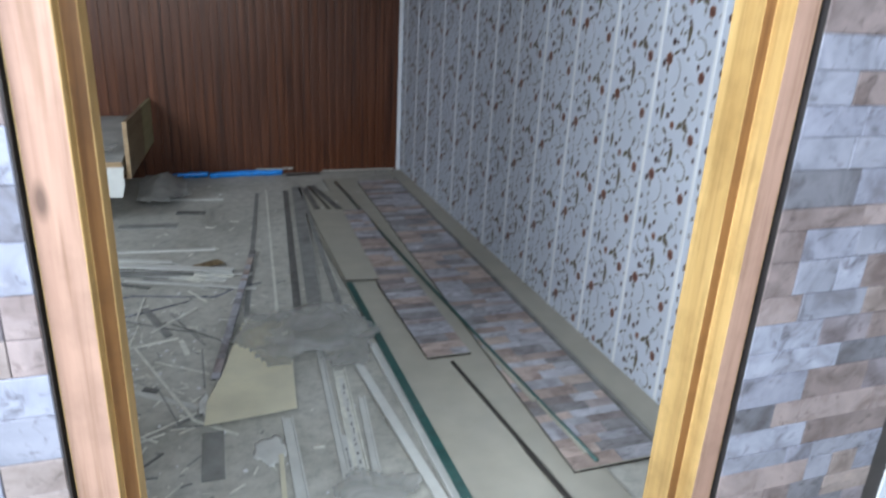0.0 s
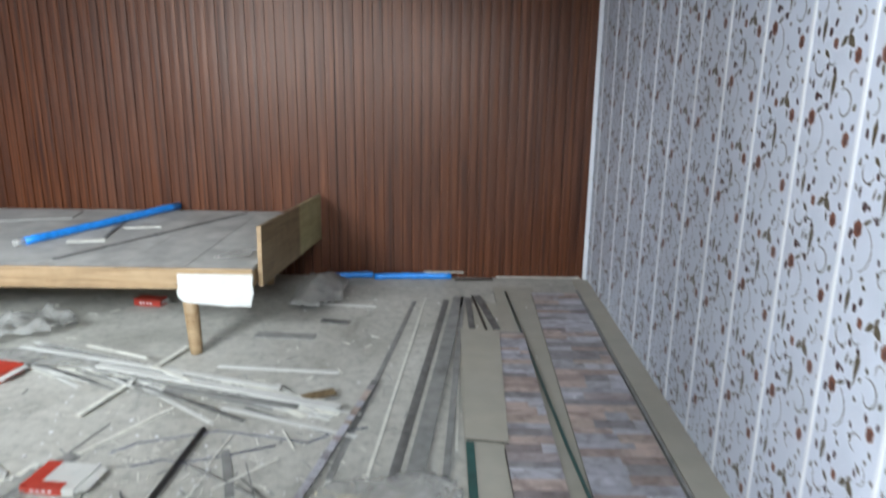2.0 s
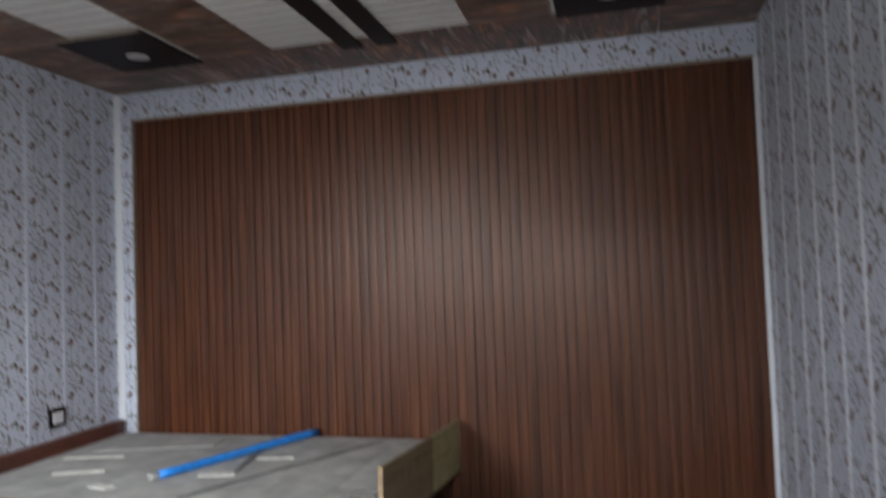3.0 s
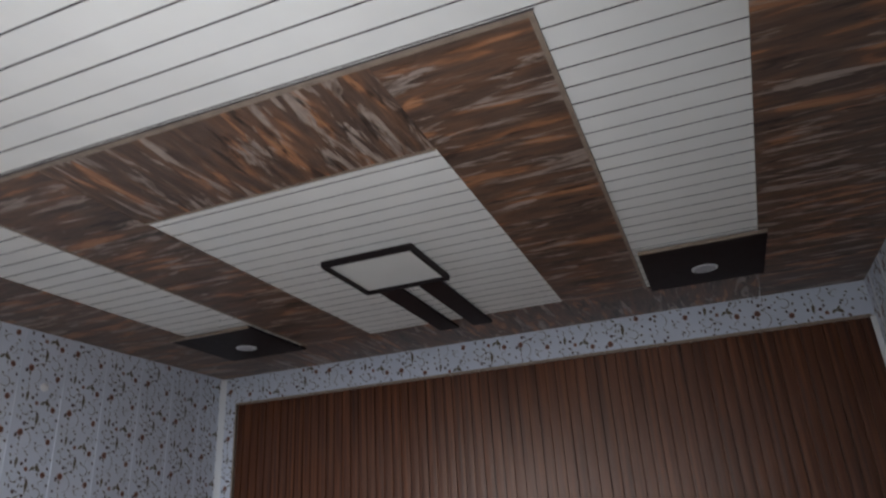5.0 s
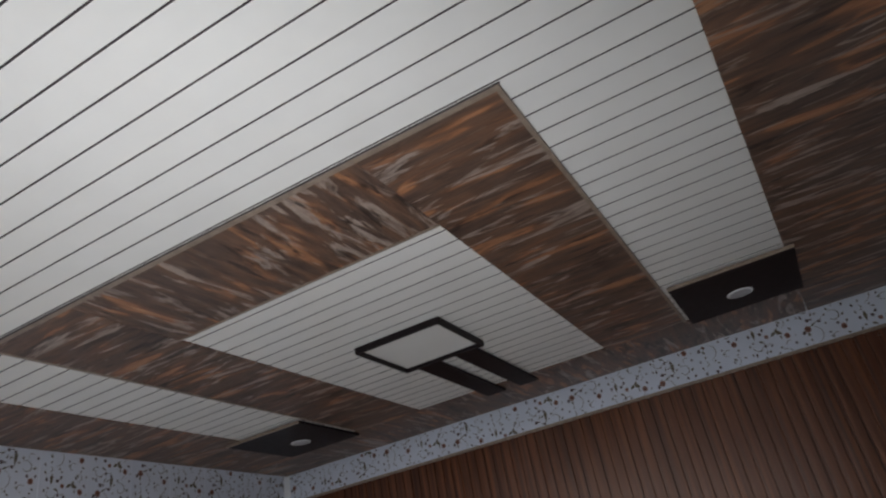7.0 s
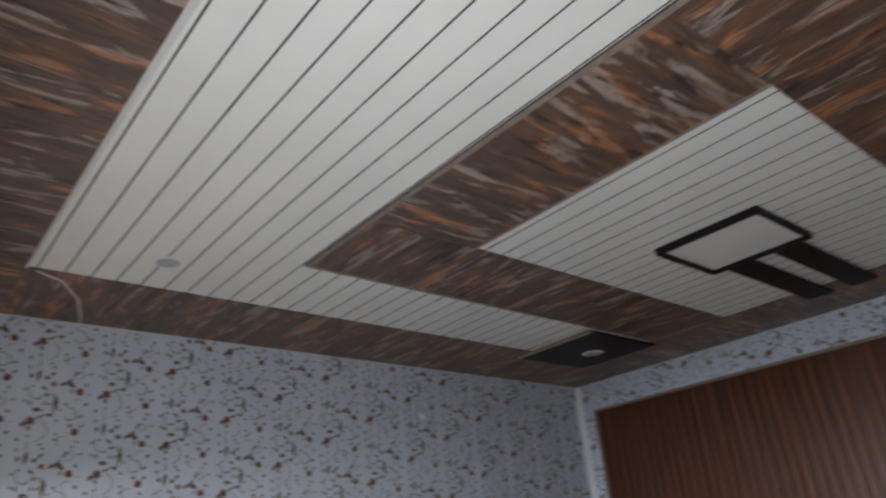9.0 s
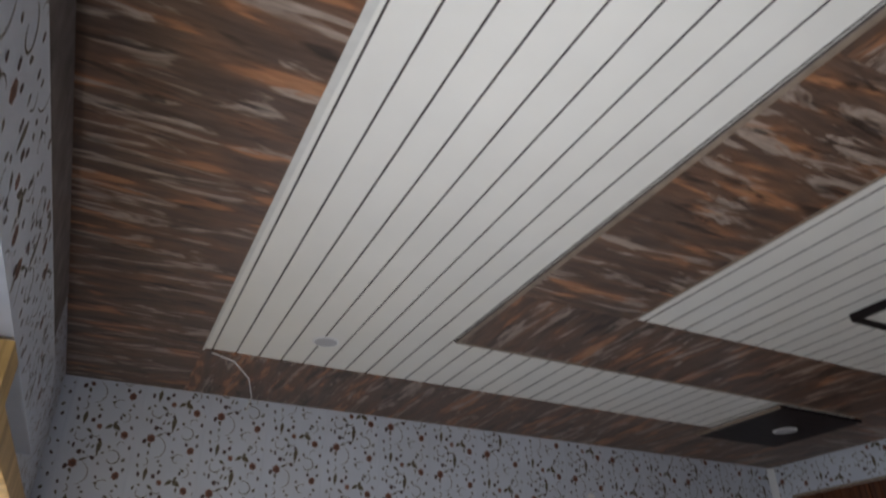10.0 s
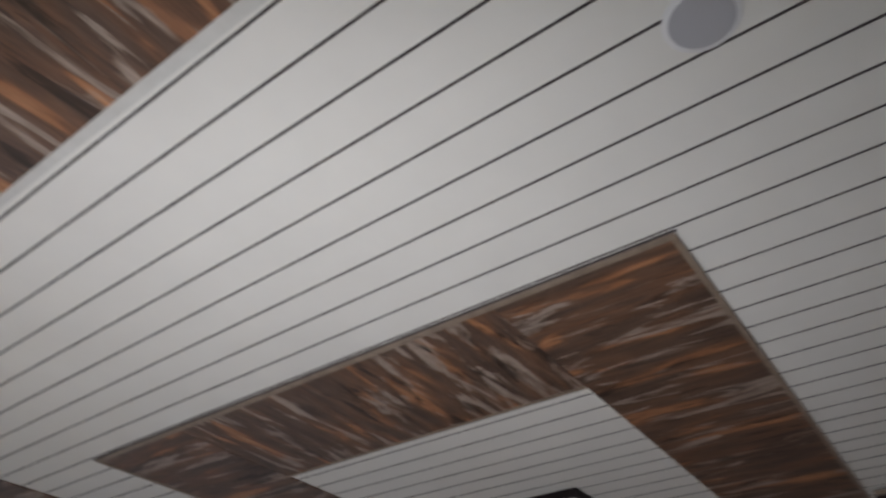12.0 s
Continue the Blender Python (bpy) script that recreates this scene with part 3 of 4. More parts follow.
t = thing("square_ceiling_light", "square white ceiling light in a thin black frame", "ceiling light", (-0.795, 3.575, H + 0.005))
bm = bmesh.new()
s = 0.188
for a, b, c, d in ((-s, s, -s, -s + 0.012), (-s, s, s - 0.012, s), (-s, -s + 0.012, -s + 0.0121, s - 0.0121), (s - 0.012, s, -s + 0.0121, s - 0.0121)):
    box(bm, a, b, c, d, -0.026, -0.0005)
part("frame", bm, M["black"], t, "thin black frame")
bm = bmesh.new()
box(bm, -s + 0.0125, s - 0.0125, -s + 0.0125, s - 0.0125, -0.010, -0.002)
part("diffuser", bm, M["white"], t)
for x in (-0.885, -0.705):
    bm = bmesh.new()
    box(bm, x - 0.052, x + 0.052, 3.766, 4.47, ZB - 0.012, ZB - 0.0008)
    tagged(link("ceiling_bar", bm, M["black"], bevel=0.003), "flat black bar from the square light to the back border", "ceiling bar", "black ceiling bars")

bm = bmesh.new()
tube(bm, [(-2.10, 1.70, ZB - 0.002), (-2.12, 1.78, 2.385), (-2.20, 1.85, 2.36), (-2.30, 1.885, 2.33), (-2.40, 1.89, 2.305)], 0.0022, 6)
tagged(link("ceiling_cable", bm, M["lamp_white"]), "thin pale cable hanging out of the ceiling corner", "cable")
bm = bmesh.new()
vs = [bm.verts.new((XL + 0.006, 3.55 + 0.02 * math.cos(2 * math.pi * k / 16), 2.15 + 0.02 * math.sin(2 * math.pi * k / 16))) for k in range(16)]
c = bm.verts.new((XL + 0.016, 3.55, 2.15))
ws = [bm.verts.new((XL + 0.0005, v.co.y, v.co.z)) for v in vs]
for k in range(16):
    bm.faces.new((c, vs[k], vs[(k + 1) % 16]))
    bm.faces.new((vs[k], ws[k], ws[(k + 1) % 16], vs[(k + 1) % 16]))
tagged(link("wall_disc", bm, M["lamp_white"]), "small white round cap on the floral wall", "wall cap")
t = thing("wall_switch", "black framed wall switch with a white rocker on the floral wall", "switch", (XL, 4.30, 0.563))
bm = bmesh.new()
box(bm, 0.0005, 0.010, -0.055, 0.055, -0.05, 0.05)
part("frame", bm, M["black"], t, bevel=0.003)
bm = bmesh.new()
box(bm, 0.0105, 0.014, -0.034, 0.034, -0.03, 0.03)
part("rocker", bm, M["lamp_white"], t, "white rocker", bevel=0.001)

# ---- door frame ----
door = tagged(new("door_1"), "open doorway with an unpainted pine frame", "door frame", kind="structure")
YF, YS = 1.167, 1.203
TOP = 1.86


def jamb(x_in, x_step, x_out):
    bm = bmesh.new()
    s = 1 if x_out > x_in else -1
    pts = [(x_in, YS), (x_step, YS), (x_step, YF), (x_out, YF), (x_out, Y0 + 0.006), (x_in, Y0 + 0.006)]
    lo = [bm.verts.new((x, y, 0.0)) for x, y in pts]
    hi = [bm.verts.new((x, y, 1.915)) for x, y in pts]
    for k in range(6):
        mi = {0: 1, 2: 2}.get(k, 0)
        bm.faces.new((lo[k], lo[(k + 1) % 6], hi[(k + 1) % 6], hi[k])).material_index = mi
    bm.faces.new(hi)
    bmesh.ops.recalc_face_normals(bm, faces=bm.faces)
    return part("jamb", bm, [M["pine"], M["pine_groove_shaded"], M["pine_front"]], door, "knotty unpainted pine jamb", bevel=0.0012)


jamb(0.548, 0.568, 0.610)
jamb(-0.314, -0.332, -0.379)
bm = bmesh.new()
box(bm, -0.3125, 0.5465, YS, Y0 + 0.006, TOP, 1.915)
part("head", bm, M["pine"], door, bevel=0.0015)

# ---- window ----
win = tagged(new("window_1"), "pine framed window beside the door", "window", kind="structure")
for a, b, c, d in ((-2.35, -2.29, 0.95, 1.85), (-1.06, -1.0, 0.95, 1.85), (-2.288, -1.062, 0.95, 1.01), (-2.288, -1.062, 1.79, 1.85)):
    bm = bmesh.new()
    box(bm, a, b, 1.20, 1.305, c + 0.001, d - 0.001)
    part("window_frame", bm, M["pine"], win, bevel=0.0015)
bm = bmesh.new()
box(bm, -0.998, -0.90, 1.262, 1.305, 0.9, 1.915)
part("post", bm, M["pine"], win, "unpainted pine post", bevel=0.002)

# ---- outer room ----
bm = bmesh.new()
for a, b, c, d in ((-2.9, -2.35, 0, 2.6), (-2.35, -1.0, 0, 0.95), (-2.35, -1.0, 1.85, 2.6), (-1.0, -0.3825, 0, 2.6), (-0.3825, 0.6135, 1.92, 2.6), (0.6205, 2.2, 0, 2.6)):
    box(bm, a, b, YO + 0.004, Y0 - 0.072, c, d)
outer = tagged(link("wall_outer", bm, M["stone_joint"]), "outer wall clad in stone-print panels beside the doorway", "wall", kind="structure")
bm = bmesh.new()
box(bm, -3.0, -2.9, -2.6, YO, 0, 2.6)
box(bm, 2.2, 2.3, -2.6, YO, 0, 2.6)
box(bm, -3.0, 2.3, -2.7, -2.6, 0, 2.6)
tagged(link("wall_hall", bm, M["plaster"]), "plain plaster walls of the hall outside", "wall", kind="structure")
bm = bmesh.new()
box(bm, -3.0, 2.3, -2.7, YO, 2.6, 2.7)
tagged(link("ceiling_hall", bm, M["plaster"]), "plain hall ceiling", "ceiling", kind="structure")
bm = bmesh.new()
box(bm, -3.0, XL - 0.12, -2.6, YO, -0.1, 0)
box(bm, XR + 0.12, 2.3, -2.6, YO, -0.1, 0)
tagged(link("floor_hall", bm, M["floor"]), "dusty hall floor", "floor", kind="structure")

# ---- bed platform ----
bed = thing("bed_platform", "low unpainted timber bed platform with a dusty board top", "bed", (-1.53, 4.20, 0))


def bed_box(name, mats, x0, x1, y0, y1, z0, z1, label="", bevel=0.002):
    bm = bmesh.new()
    box(bm, x0 + 1.53, x1 + 1.53, y0 - 4.20, y1 - 4.20, z0, z1)
    return part(name, bm, mats, bed, label, bevel)


bed_box("front_rail", M["bed_pine"], -2.50, -0.545, 3.5988, 3.611, 0.296, 0.384, "pale pine rail")
bed_box("side_rail", M["bed_pine"], -0.578, -0.546, 3.634, 4.76, 0.302, 0.366)
bed_box("side_rail", M["bed_pine"], -2.50, -2.468, 3.634, 4.76, 0.302, 0.366)
bed_box("back_rail", M["bed_pine"], -2.466, -0.580, 4.73, 4.76, 0.302, 0.366)
rng = random.Random(3)
x = -2.502
while x < -0.56:
    w = min(rng.choice((0.22, 0.26, 0.3, 0.34)), -0.545 - x)
    bed_box("board", M["dusty_board"], x + 0.0015, x + w - 0.0015, 3.6125 + rng.uniform(0, 0.002), 4.765, 0.3685, 0.381 + rng.uniform(0, 0.002), bevel=0.001)
    x += w
bed_box("wall_rail", M["red_wood"], -2.548, -2.512, 3.3, 4.77, 0.34, 0.455, "dark red-brown side board")
for lx, ly, h, mt in ((-0.812, 3.645, 0.302, "bed_pine"), (-1.985, 3.645, 0.302, "red_wood"), (-0.75, 4.62, 0.302, "bed_pine"), (-2.3, 4.62, 0.302, "bed_pine")):
    bm = bmesh.new()
    tube(bm, [(lx + 1.53, ly - 4.2, 0.0), (lx + 1.53, ly - 4.2, 0.03), (lx + 1.525, ly - 4.2, 0.16), (lx + 1.52, ly - 4.2, h - 0.001)], 0.024, 12, r2=0.033)
    part("leg", bm, M[mt], bed, "turned tapered leg")
bm = bmesh.new()
out = [(-0.845, 0.362), (-0.846, 0.30), (-0.853, 0.285), (-0.848, 0.262), (-0.826, 0.244), (-0.80, 0.240), (-0.70, 0.232), (-0.65, 0.226), (-0.60, 0.229), (-0.556, 0.227), (-0.548, 0.262), (-0.540, 0.285), (-0.545, 0.32), (-0.540, 0.362)]
a = [bm.verts.new((px + 1.53, -0.607, pz)) for px, pz in out]
b = [bm.verts.new((px + 1.53, -0.602, pz)) for px, pz in out]
bm.faces.new(a)
bm.faces.new(b[::-1])
for k in range(len(out)):
    bm.faces.new((a[k], b[k], b[(k + 1) % len(out)], a[(k + 1) % len(out)]))
part("corner_sheet", bm, M["white_pvc"], bed, "torn white plastic sheet over the corner")

t = thing("side_board", "dusty plywood board standing on edge against the bed end", "board", (-0.525, 3.65, 0.30))
t.matrix_world = pose(-0.525, 3.65, 0.297, -3.2, 0, -2.0)
bm = bmesh.new()
box(bm, -0.008, 0.008, 0, 0.62, 0, 0.25)
part("near_half", bm, M["ply"], t, bevel=0.001)
bm = bmesh.new()
box(bm, -0.008, 0.008, 0.6205, 1.10, 0.0, 0.25)
part("far_half", bm, M["ply_pale"], t, "pale bare half", bevel=0.001)
bm = bmesh.new()
box(bm, -0.009, 0.009, -0.006, -0.0005, 0.0, 0.252)
part("edge_lip", bm, M["bed_pine"], t, "pale sawn edge")
# blue film rolls


def roll(name, pts, r, label, caps=True):
    t = thing(name, label, "film roll", pts[0], group="blue film rolls")
    o = Vector(pts[0])
    bm = bmesh.new()
    q = [Vector(p) - o for p in pts]
    fine = []
    for a, b in zip(q, q[1:]):
        for k in range(6):
            fine.append(a.lerp(b, k / 6) + Vector((0, 0, 0.0012 * math.sin(k * 2.1))))
    fine.append(q[-1])
    tube(bm, fine, r, 10)
    part("roll", bm, M["blue"], t)
    if caps:
        bm = bmesh.new()
        d = (q[0] - q[1]).normalized()
        tube(bm, [q[0] + d * 0.001, q[0] + d * 0.035, q[0] + d * 0.045], r * 1.02, 10, r2=r * 0.8)
        part("end_wrap", bm, M["film"], t, "crumpled clear plastic end")
    return t


roll("blue_roll", [(-1.66, 3.93, 0.402), (-1.47, 4.35, 0.405), (-1.28, 4.76, 0.412)], 0.019, "blue plastic film roll lying on the dusty bed platform")
roll("blue_roll", [(-0.45, 4.72, 0.018), (-0.30, 4.75, 0.022), (-0.19, 4.755, 0.022)], 0.017, "short blue plastic film roll on the floor by the brown wall", False)
roll("blue_roll", [(0.26, 4.755, 0.02), (0.03, 4.752, 0.02), (-0.18, 4.735, 0.018)], 0.018, "blue plastic film roll on the floor by the brown wall", False)

# things on the bed
bits = new("bed_litter")
tagged(bits, "flat pale offcuts and scraps lying on the bed platform", "offcuts")
bits.matrix_world = pose(-1.5, 4.2, 0.3835)
for pts in ([(-0.85, 0.12), (-0.25, 0.30), (-0.28, 0.47), (-0.92, 0.42)], [(-0.72, -0.28), (-0.5, -0.2), (-0.52, -0.17), (-0.74, -0.25)], [(-0.9, -0.02), (-0.6, 0.05), (-0.61, 0.075), (-0.91, 0.0)],
            [(0.0, -0.22), (0.16, -0.18), (0.14, -0.14), (-0.02, -0.17)], [(0.12, 0.08), (0.30, 0.12), (0.29, 0.14), (0.11, 0.10)], [(-0.4, -0.42), (-0.3, -0.44), (-0.28, -0.40), (-0.38, -0.37)]):
    bm = bmesh.new()
    plate(bm, pts, 0.0005, 0.005)
    part("scrap", bm, M["chips"] if pts[0][1] < 0.1 else M["dusty_board"], bits)
bm = bmesh.new()
for a, b in (((0.10, -0.5), (0.62, 0.5)), ((0.0, 0.5), (0.13, -0.12))):
    d = Vector((b[0] - a[0], b[1] - a[1])).normalized() * 0.009
    plate(bm, [(a[0] - d.y, a[1] + d.x), (a[0] + d.y, a[1] - d.x), (b[0] + d.y, b[1] - d.x), (b[0] - d.y, b[1] + d.x)], 0.001, 0.006)
part("strip", bm, M["dark_strip"], bits, "dark dusty strips")


def crumple(name, outline, z0, amp, mat, label, category, seed, res=16, lift=None):
    """A thin creased sheet over the outline."""
    rng = random.Random(seed)
    xs, ys = [p[0] for p in outline], [p[1] for p in outline]
    x0, x1, y0, y1 = min(xs), max(xs), min(ys), max(ys)
    n = len(outline)

    def inside(px, py):
        c = False
        for i in range(n):
            (ax, ay), (bx, by) = outline[i], outline[(i + 1) % n]
            if (ay > py) != (by > py) and px < (bx - ax) * (py - ay) / (by - ay) + ax:
                c = not c
        return c
    bm = bmesh.new()
    grid = {}
    for i in range(res + 1):
        for j in range(res + 1):
            px, py = x0 + (x1 - x0) * i / res, y0 + (y1 - y0) * j / res
            h = noise.fractal(Vector((px * 9 + seed, py * 9, 0.3)), 0.7, 2.1, 4)
            z = z0 + amp * (0.5 + 0.5 * h) + (lift(px, py) if lift else 0)
            grid[i, j] = bm.verts.new((px + rng.uniform(-1, 1) * 0.15 * (x1 - x0) / res, py + rng.uniform(-1, 1) * 0.15 * (y1 - y0) / res, max(z, z0)))
    for i in range(res):
        for j in range(res):
            if inside(x0 + (x1 - x0) * (i + 0.5) / res, y0 + (y1 - y0) * (j + 0.5) / res):
                f = bm.faces.new((grid[i, j], grid[i + 1, j], grid[i + 1, j + 1], grid[i, j + 1]))
                f.smooth = True
    for v in [v for v in bm.verts if not v.link_faces]:
        bm.verts.remove(v)
    ob = link(name, bm, mat)
    md = ob.modifiers.new("thickness", "SOLIDIFY")
    md.thickness = 0.0008
    return tagged(ob, label, category)


crumple("dusty_sack", [(-0.56, 4.2), (-0.42, 4.18), (-0.30, 4.3), (-0.30, 4.6), (-0.42, 4.72), (-0.56, 4.7)], 0.002, 0.06, M["dusty_board"], "dusty grey sack slumped behind the bed end", "sack", 12, 16, lambda x, y: max(0.0, 0.10 - 0.9 * math.hypot(x + 0.44, (y - 4.45) * 0.5)))
crumple("plastic_wad", [(-0.74, 3.72), (-0.6, 3.70), (-0.575, 3.82), (-0.68, 3.84)], 0.384, 0.035, M["film"], "small crumpled clear plastic wad on the bed platform", "plastic film", 5, 10)

# ---- panels lying on the floor ----


def strip_pts(a, b, w):
    d = Vector((b[0] - a[0], b[1] - a[1])).normalized() * (w / 2)
    return [(a[0] - d.y, a[1] + d.x), (a[0] + d.y, a[1] - d.x), (b[0] + d.y, b[1] - d.x), (b[0] - d.y, b[1] + d.x)]


def long_panel(name, label, category, a, b, w, z0, th, mats, group="", side=None):
    bm = bmesh.new()
    plate(bm, strip_pts(a, b, w), z0, z0 + th, 0, side)
    ob = link(name, bm, mats)
    return tagged(ob, label, category, group)


def stone_panel(name, label, outline, z0, seed):
    """A long panel with printed rows of stones running across it; outline: x at the near and far ends, and y."""
    (xa0, xa1, ya), (xb0, xb1, yb) = outline
    t = thing(name, label, "cladding panel", ((xa0 + xa1) / 2, ya, z0), group="stone-print panels on the floor")
    ox, oy = (xa0 + xa1) / 2, ya
    bm = bmesh.new()
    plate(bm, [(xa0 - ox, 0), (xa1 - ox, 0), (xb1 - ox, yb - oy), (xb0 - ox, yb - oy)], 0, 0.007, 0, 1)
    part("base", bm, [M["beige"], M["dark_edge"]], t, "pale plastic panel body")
    rng = random.Random(seed)
    pieces = []
    y = ya + 0.004
    while y < yb - 0.02:
        hh = rng.choice((0.040, 0.050, 0.058, 0.034))
        u = 0.0
        while u < 1:
            w = rng.uniform(0.35, 0.85) * 0.23 / (xa1 - xa0)
            v = min(1.0, u + w)
            if 1 - v < 0.12:
                v = 1.0
            f = lambda uu, yy: ((xa0 + (xa1 - xa0) * uu) + ((xb0 + (xb1 - xb0) * uu) - (xa0 + (xa1 - xa0) * uu)) * (yy - ya) / (yb - ya))
            y1 = min(y + hh - 0.0008, yb - 0.002)
            pieces.append([(f(u + 0.003, y) - ox, y - oy), (f(v - 0.003, y) - ox, y - oy), (f(v - 0.003, y1) - ox, y1 - oy), (f(u + 0.003, y1) - ox, y1 - oy)])
            u = v
        y += hh
    verts, faces = [], []
    for p in pieces:
        n = len(verts)
        h = 0.0082 + rng.uniform(0, 0.0006)
        verts += [(px, py, 0.0071) for px, py in p] + [(px, py, h) for px, py in p]
        faces += [(n + 4, n + 5, n + 6, n + 7)] + [(n + k, n + (k + 1) % 4, n + 4 + (k + 1) % 4, n + 4 + k) for k in range(4)]
    me = bpy.data.meshes.new("stone_print")
    me.from_pydata(verts, [], faces)
    me.materials.append(M["stone_i"])
    ob = new("stone_print", me)
    ob.parent = t
    tagged(ob, "rows of printed grey and brown stones", kind="stuff")
    return t


long_panel("wall_plank", "long beige panel back lying along the floral wall", "cladding panel", (0.985, 1.45), (1.005, 4.74), 0.10, 0.001, 0.012, M["beige"], "panel backs on the floor")
long_panel("white_edge_strip", "thin white edge strip along the panels", "edge strip", (0.925, 1.60), (0.945, 4.55), 0.010, 0.001, 0.0125, M["grey_strip"])
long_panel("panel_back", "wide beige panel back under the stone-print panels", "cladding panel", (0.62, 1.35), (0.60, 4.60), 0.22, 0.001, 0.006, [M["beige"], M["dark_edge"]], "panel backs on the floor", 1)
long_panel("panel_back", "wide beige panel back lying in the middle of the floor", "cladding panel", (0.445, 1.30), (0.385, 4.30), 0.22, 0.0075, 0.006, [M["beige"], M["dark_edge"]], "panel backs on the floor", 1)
stone_panel("stone_print_panel", "long stone-print panel lying face up beside the wall plank", ((0.635, 0.905, 1.645), (0.690, 0.935, 4.50)), 0.008, 1)
stone_panel("stone_print_panel", "stone-print panel lying face up partly under a ply sheet", ((0.440, 0.590, 2.275), (0.41, 0.585, 3.90)), 0.016, 2)
bm = bmesh.new()
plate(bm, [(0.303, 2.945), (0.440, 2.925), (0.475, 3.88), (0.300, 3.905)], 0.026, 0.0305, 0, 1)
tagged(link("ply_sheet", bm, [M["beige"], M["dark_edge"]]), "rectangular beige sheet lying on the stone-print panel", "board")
bm = bmesh.new()
tube(bm, [(0.708, 1.665, 0.021), (0.688, 1.95, 0.021), (0.625, 2.92, 0.021), (0.552, 4.50, 0.012)], 0.006, 8)
tagged(link("green_rod", bm, M["teal"]), "thin dark green rod lying over the panels", "rod")
for a, b in (((0.715, 1.70), (0.70, 1.96)), ((0.690, 1.965), (0.665, 2.3))):
    long_panel("beige_slat", "narrow beige slat beside the green rod", "slat", (a[0] - 0.016, a[1]), (b[0] - 0.016, b[1]), 0.014, 0.018, 0.006, M["beige"], "beige slats")
long_panel("teal_strip", "dark teal film strip on the floor", "strip", (0.335, 1.30), (0.318, 2.95), 0.026, 0.0145, 0.003, M["teal"])
long_panel("dark_edge_strip", "dark narrow strip along a panel edge", "strip", (0.585, 1.40), (0.515, 2.25), 0.012, 0.009, 0.008, M["dark_edge"], "dark narrow strips")
long_panel("dark_edge_strip", "dark narrow strip along a panel edge", "strip", (0.447, 2.29), (0.430, 2.90), 0.010, 0.014, 0.008, M["dark_edge"], "dark narrow strips")


def channel(name, label, a, b, w, h, mat, group="", z0=0.001):
    """A shallow plastic channel: a base with two lips."""
    L = math.hypot(b[0] - a[0], b[1] - a[1])
    ob = thing(name, label, "plastic channel", (a[0], a[1], z0), math.degrees(math.atan2(b[1] - a[1], b[0] - a[0])), group)
    bm = bmesh.new()
    box(bm, 0, L, -w / 2, w / 2, 0, 0.0025)
    part("base", bm, mat, ob)
    for s in (-1, 1):
        bm = bmesh.new()
        box(bm, 0, L, s * w / 2 - 0.0025, s * w / 2 + 0.0025, 0.0026, h)
        part("lip", bm, mat, ob)
    return ob


G1 = "plastic channels on the floor"
channel("plastic_channel", "dusty white plastic channel with a dark far end", (0.325, 1.50), (0.300, 2.45), 0.040, 0.016, M["white_pvc"], G1)
channel("plastic_channel", "narrow white plastic channel on the dusty floor", (-0.045, 1.35), (-0.035, 2.08), 0.026, 0.010, M["white_pvc"], G1)
channel("plastic_channel", "dusty plastic channel with torn paper", (0.075, 1.30), (0.152, 2.30), 0.036, 0.012, M["chips"], G1)
channel("plastic_channel", "narrow dusty plastic channel on the floor", (0.045, 1.30), (0.118, 2.50), 0.016, 0.010, M["white_pvc"], G1)
channel("plastic_channel", "narrow dusty plastic channel on the floor", (0.110, 1.40), (0.188, 2.13), 0.016, 0.010, M["white_pvc"], G1)
def torn_print(a, b, w, z, seed, label):
    rng = random.Random(seed)
    L = math.hypot(b[0] - a[0], b[1] - a[1])
    paper = thing("torn_paper", label, "paper scrap", (a[0], a[1], z), math.degrees(math.atan2(b[1] - a[1], b[0] - a[0])), "torn papers in the channels")
    bm = bmesh.new()
    edge = [(k * L / 40, -w / 2 + rng.uniform(0, w * 0.22)) for k in range(41)] + [(L - k * L / 40, w / 2 - rng.uniform(0, w * 0.22)) for k in range(41)]
    plate(bm, edge, 0, 0.0006)
    part("sheet", bm, M["white_pvc"], paper)
    bm = bmesh.new()
    u = 0.01
    while u < L - 0.05:
        d = rng.uniform(0.006, 0.035)
        v = rng.uniform(-w * 0.28, 0.0)
        box(bm, u, u + d, v, v + rng.uniform(0.1, 0.3) * w, 0.0007, 0.0010)
        u += d + rng.uniform(0.004, 0.035)
    tagged(part("print_patch", bm, M["dark_strip"], paper, "unreadable dark print"), kind="stuff")


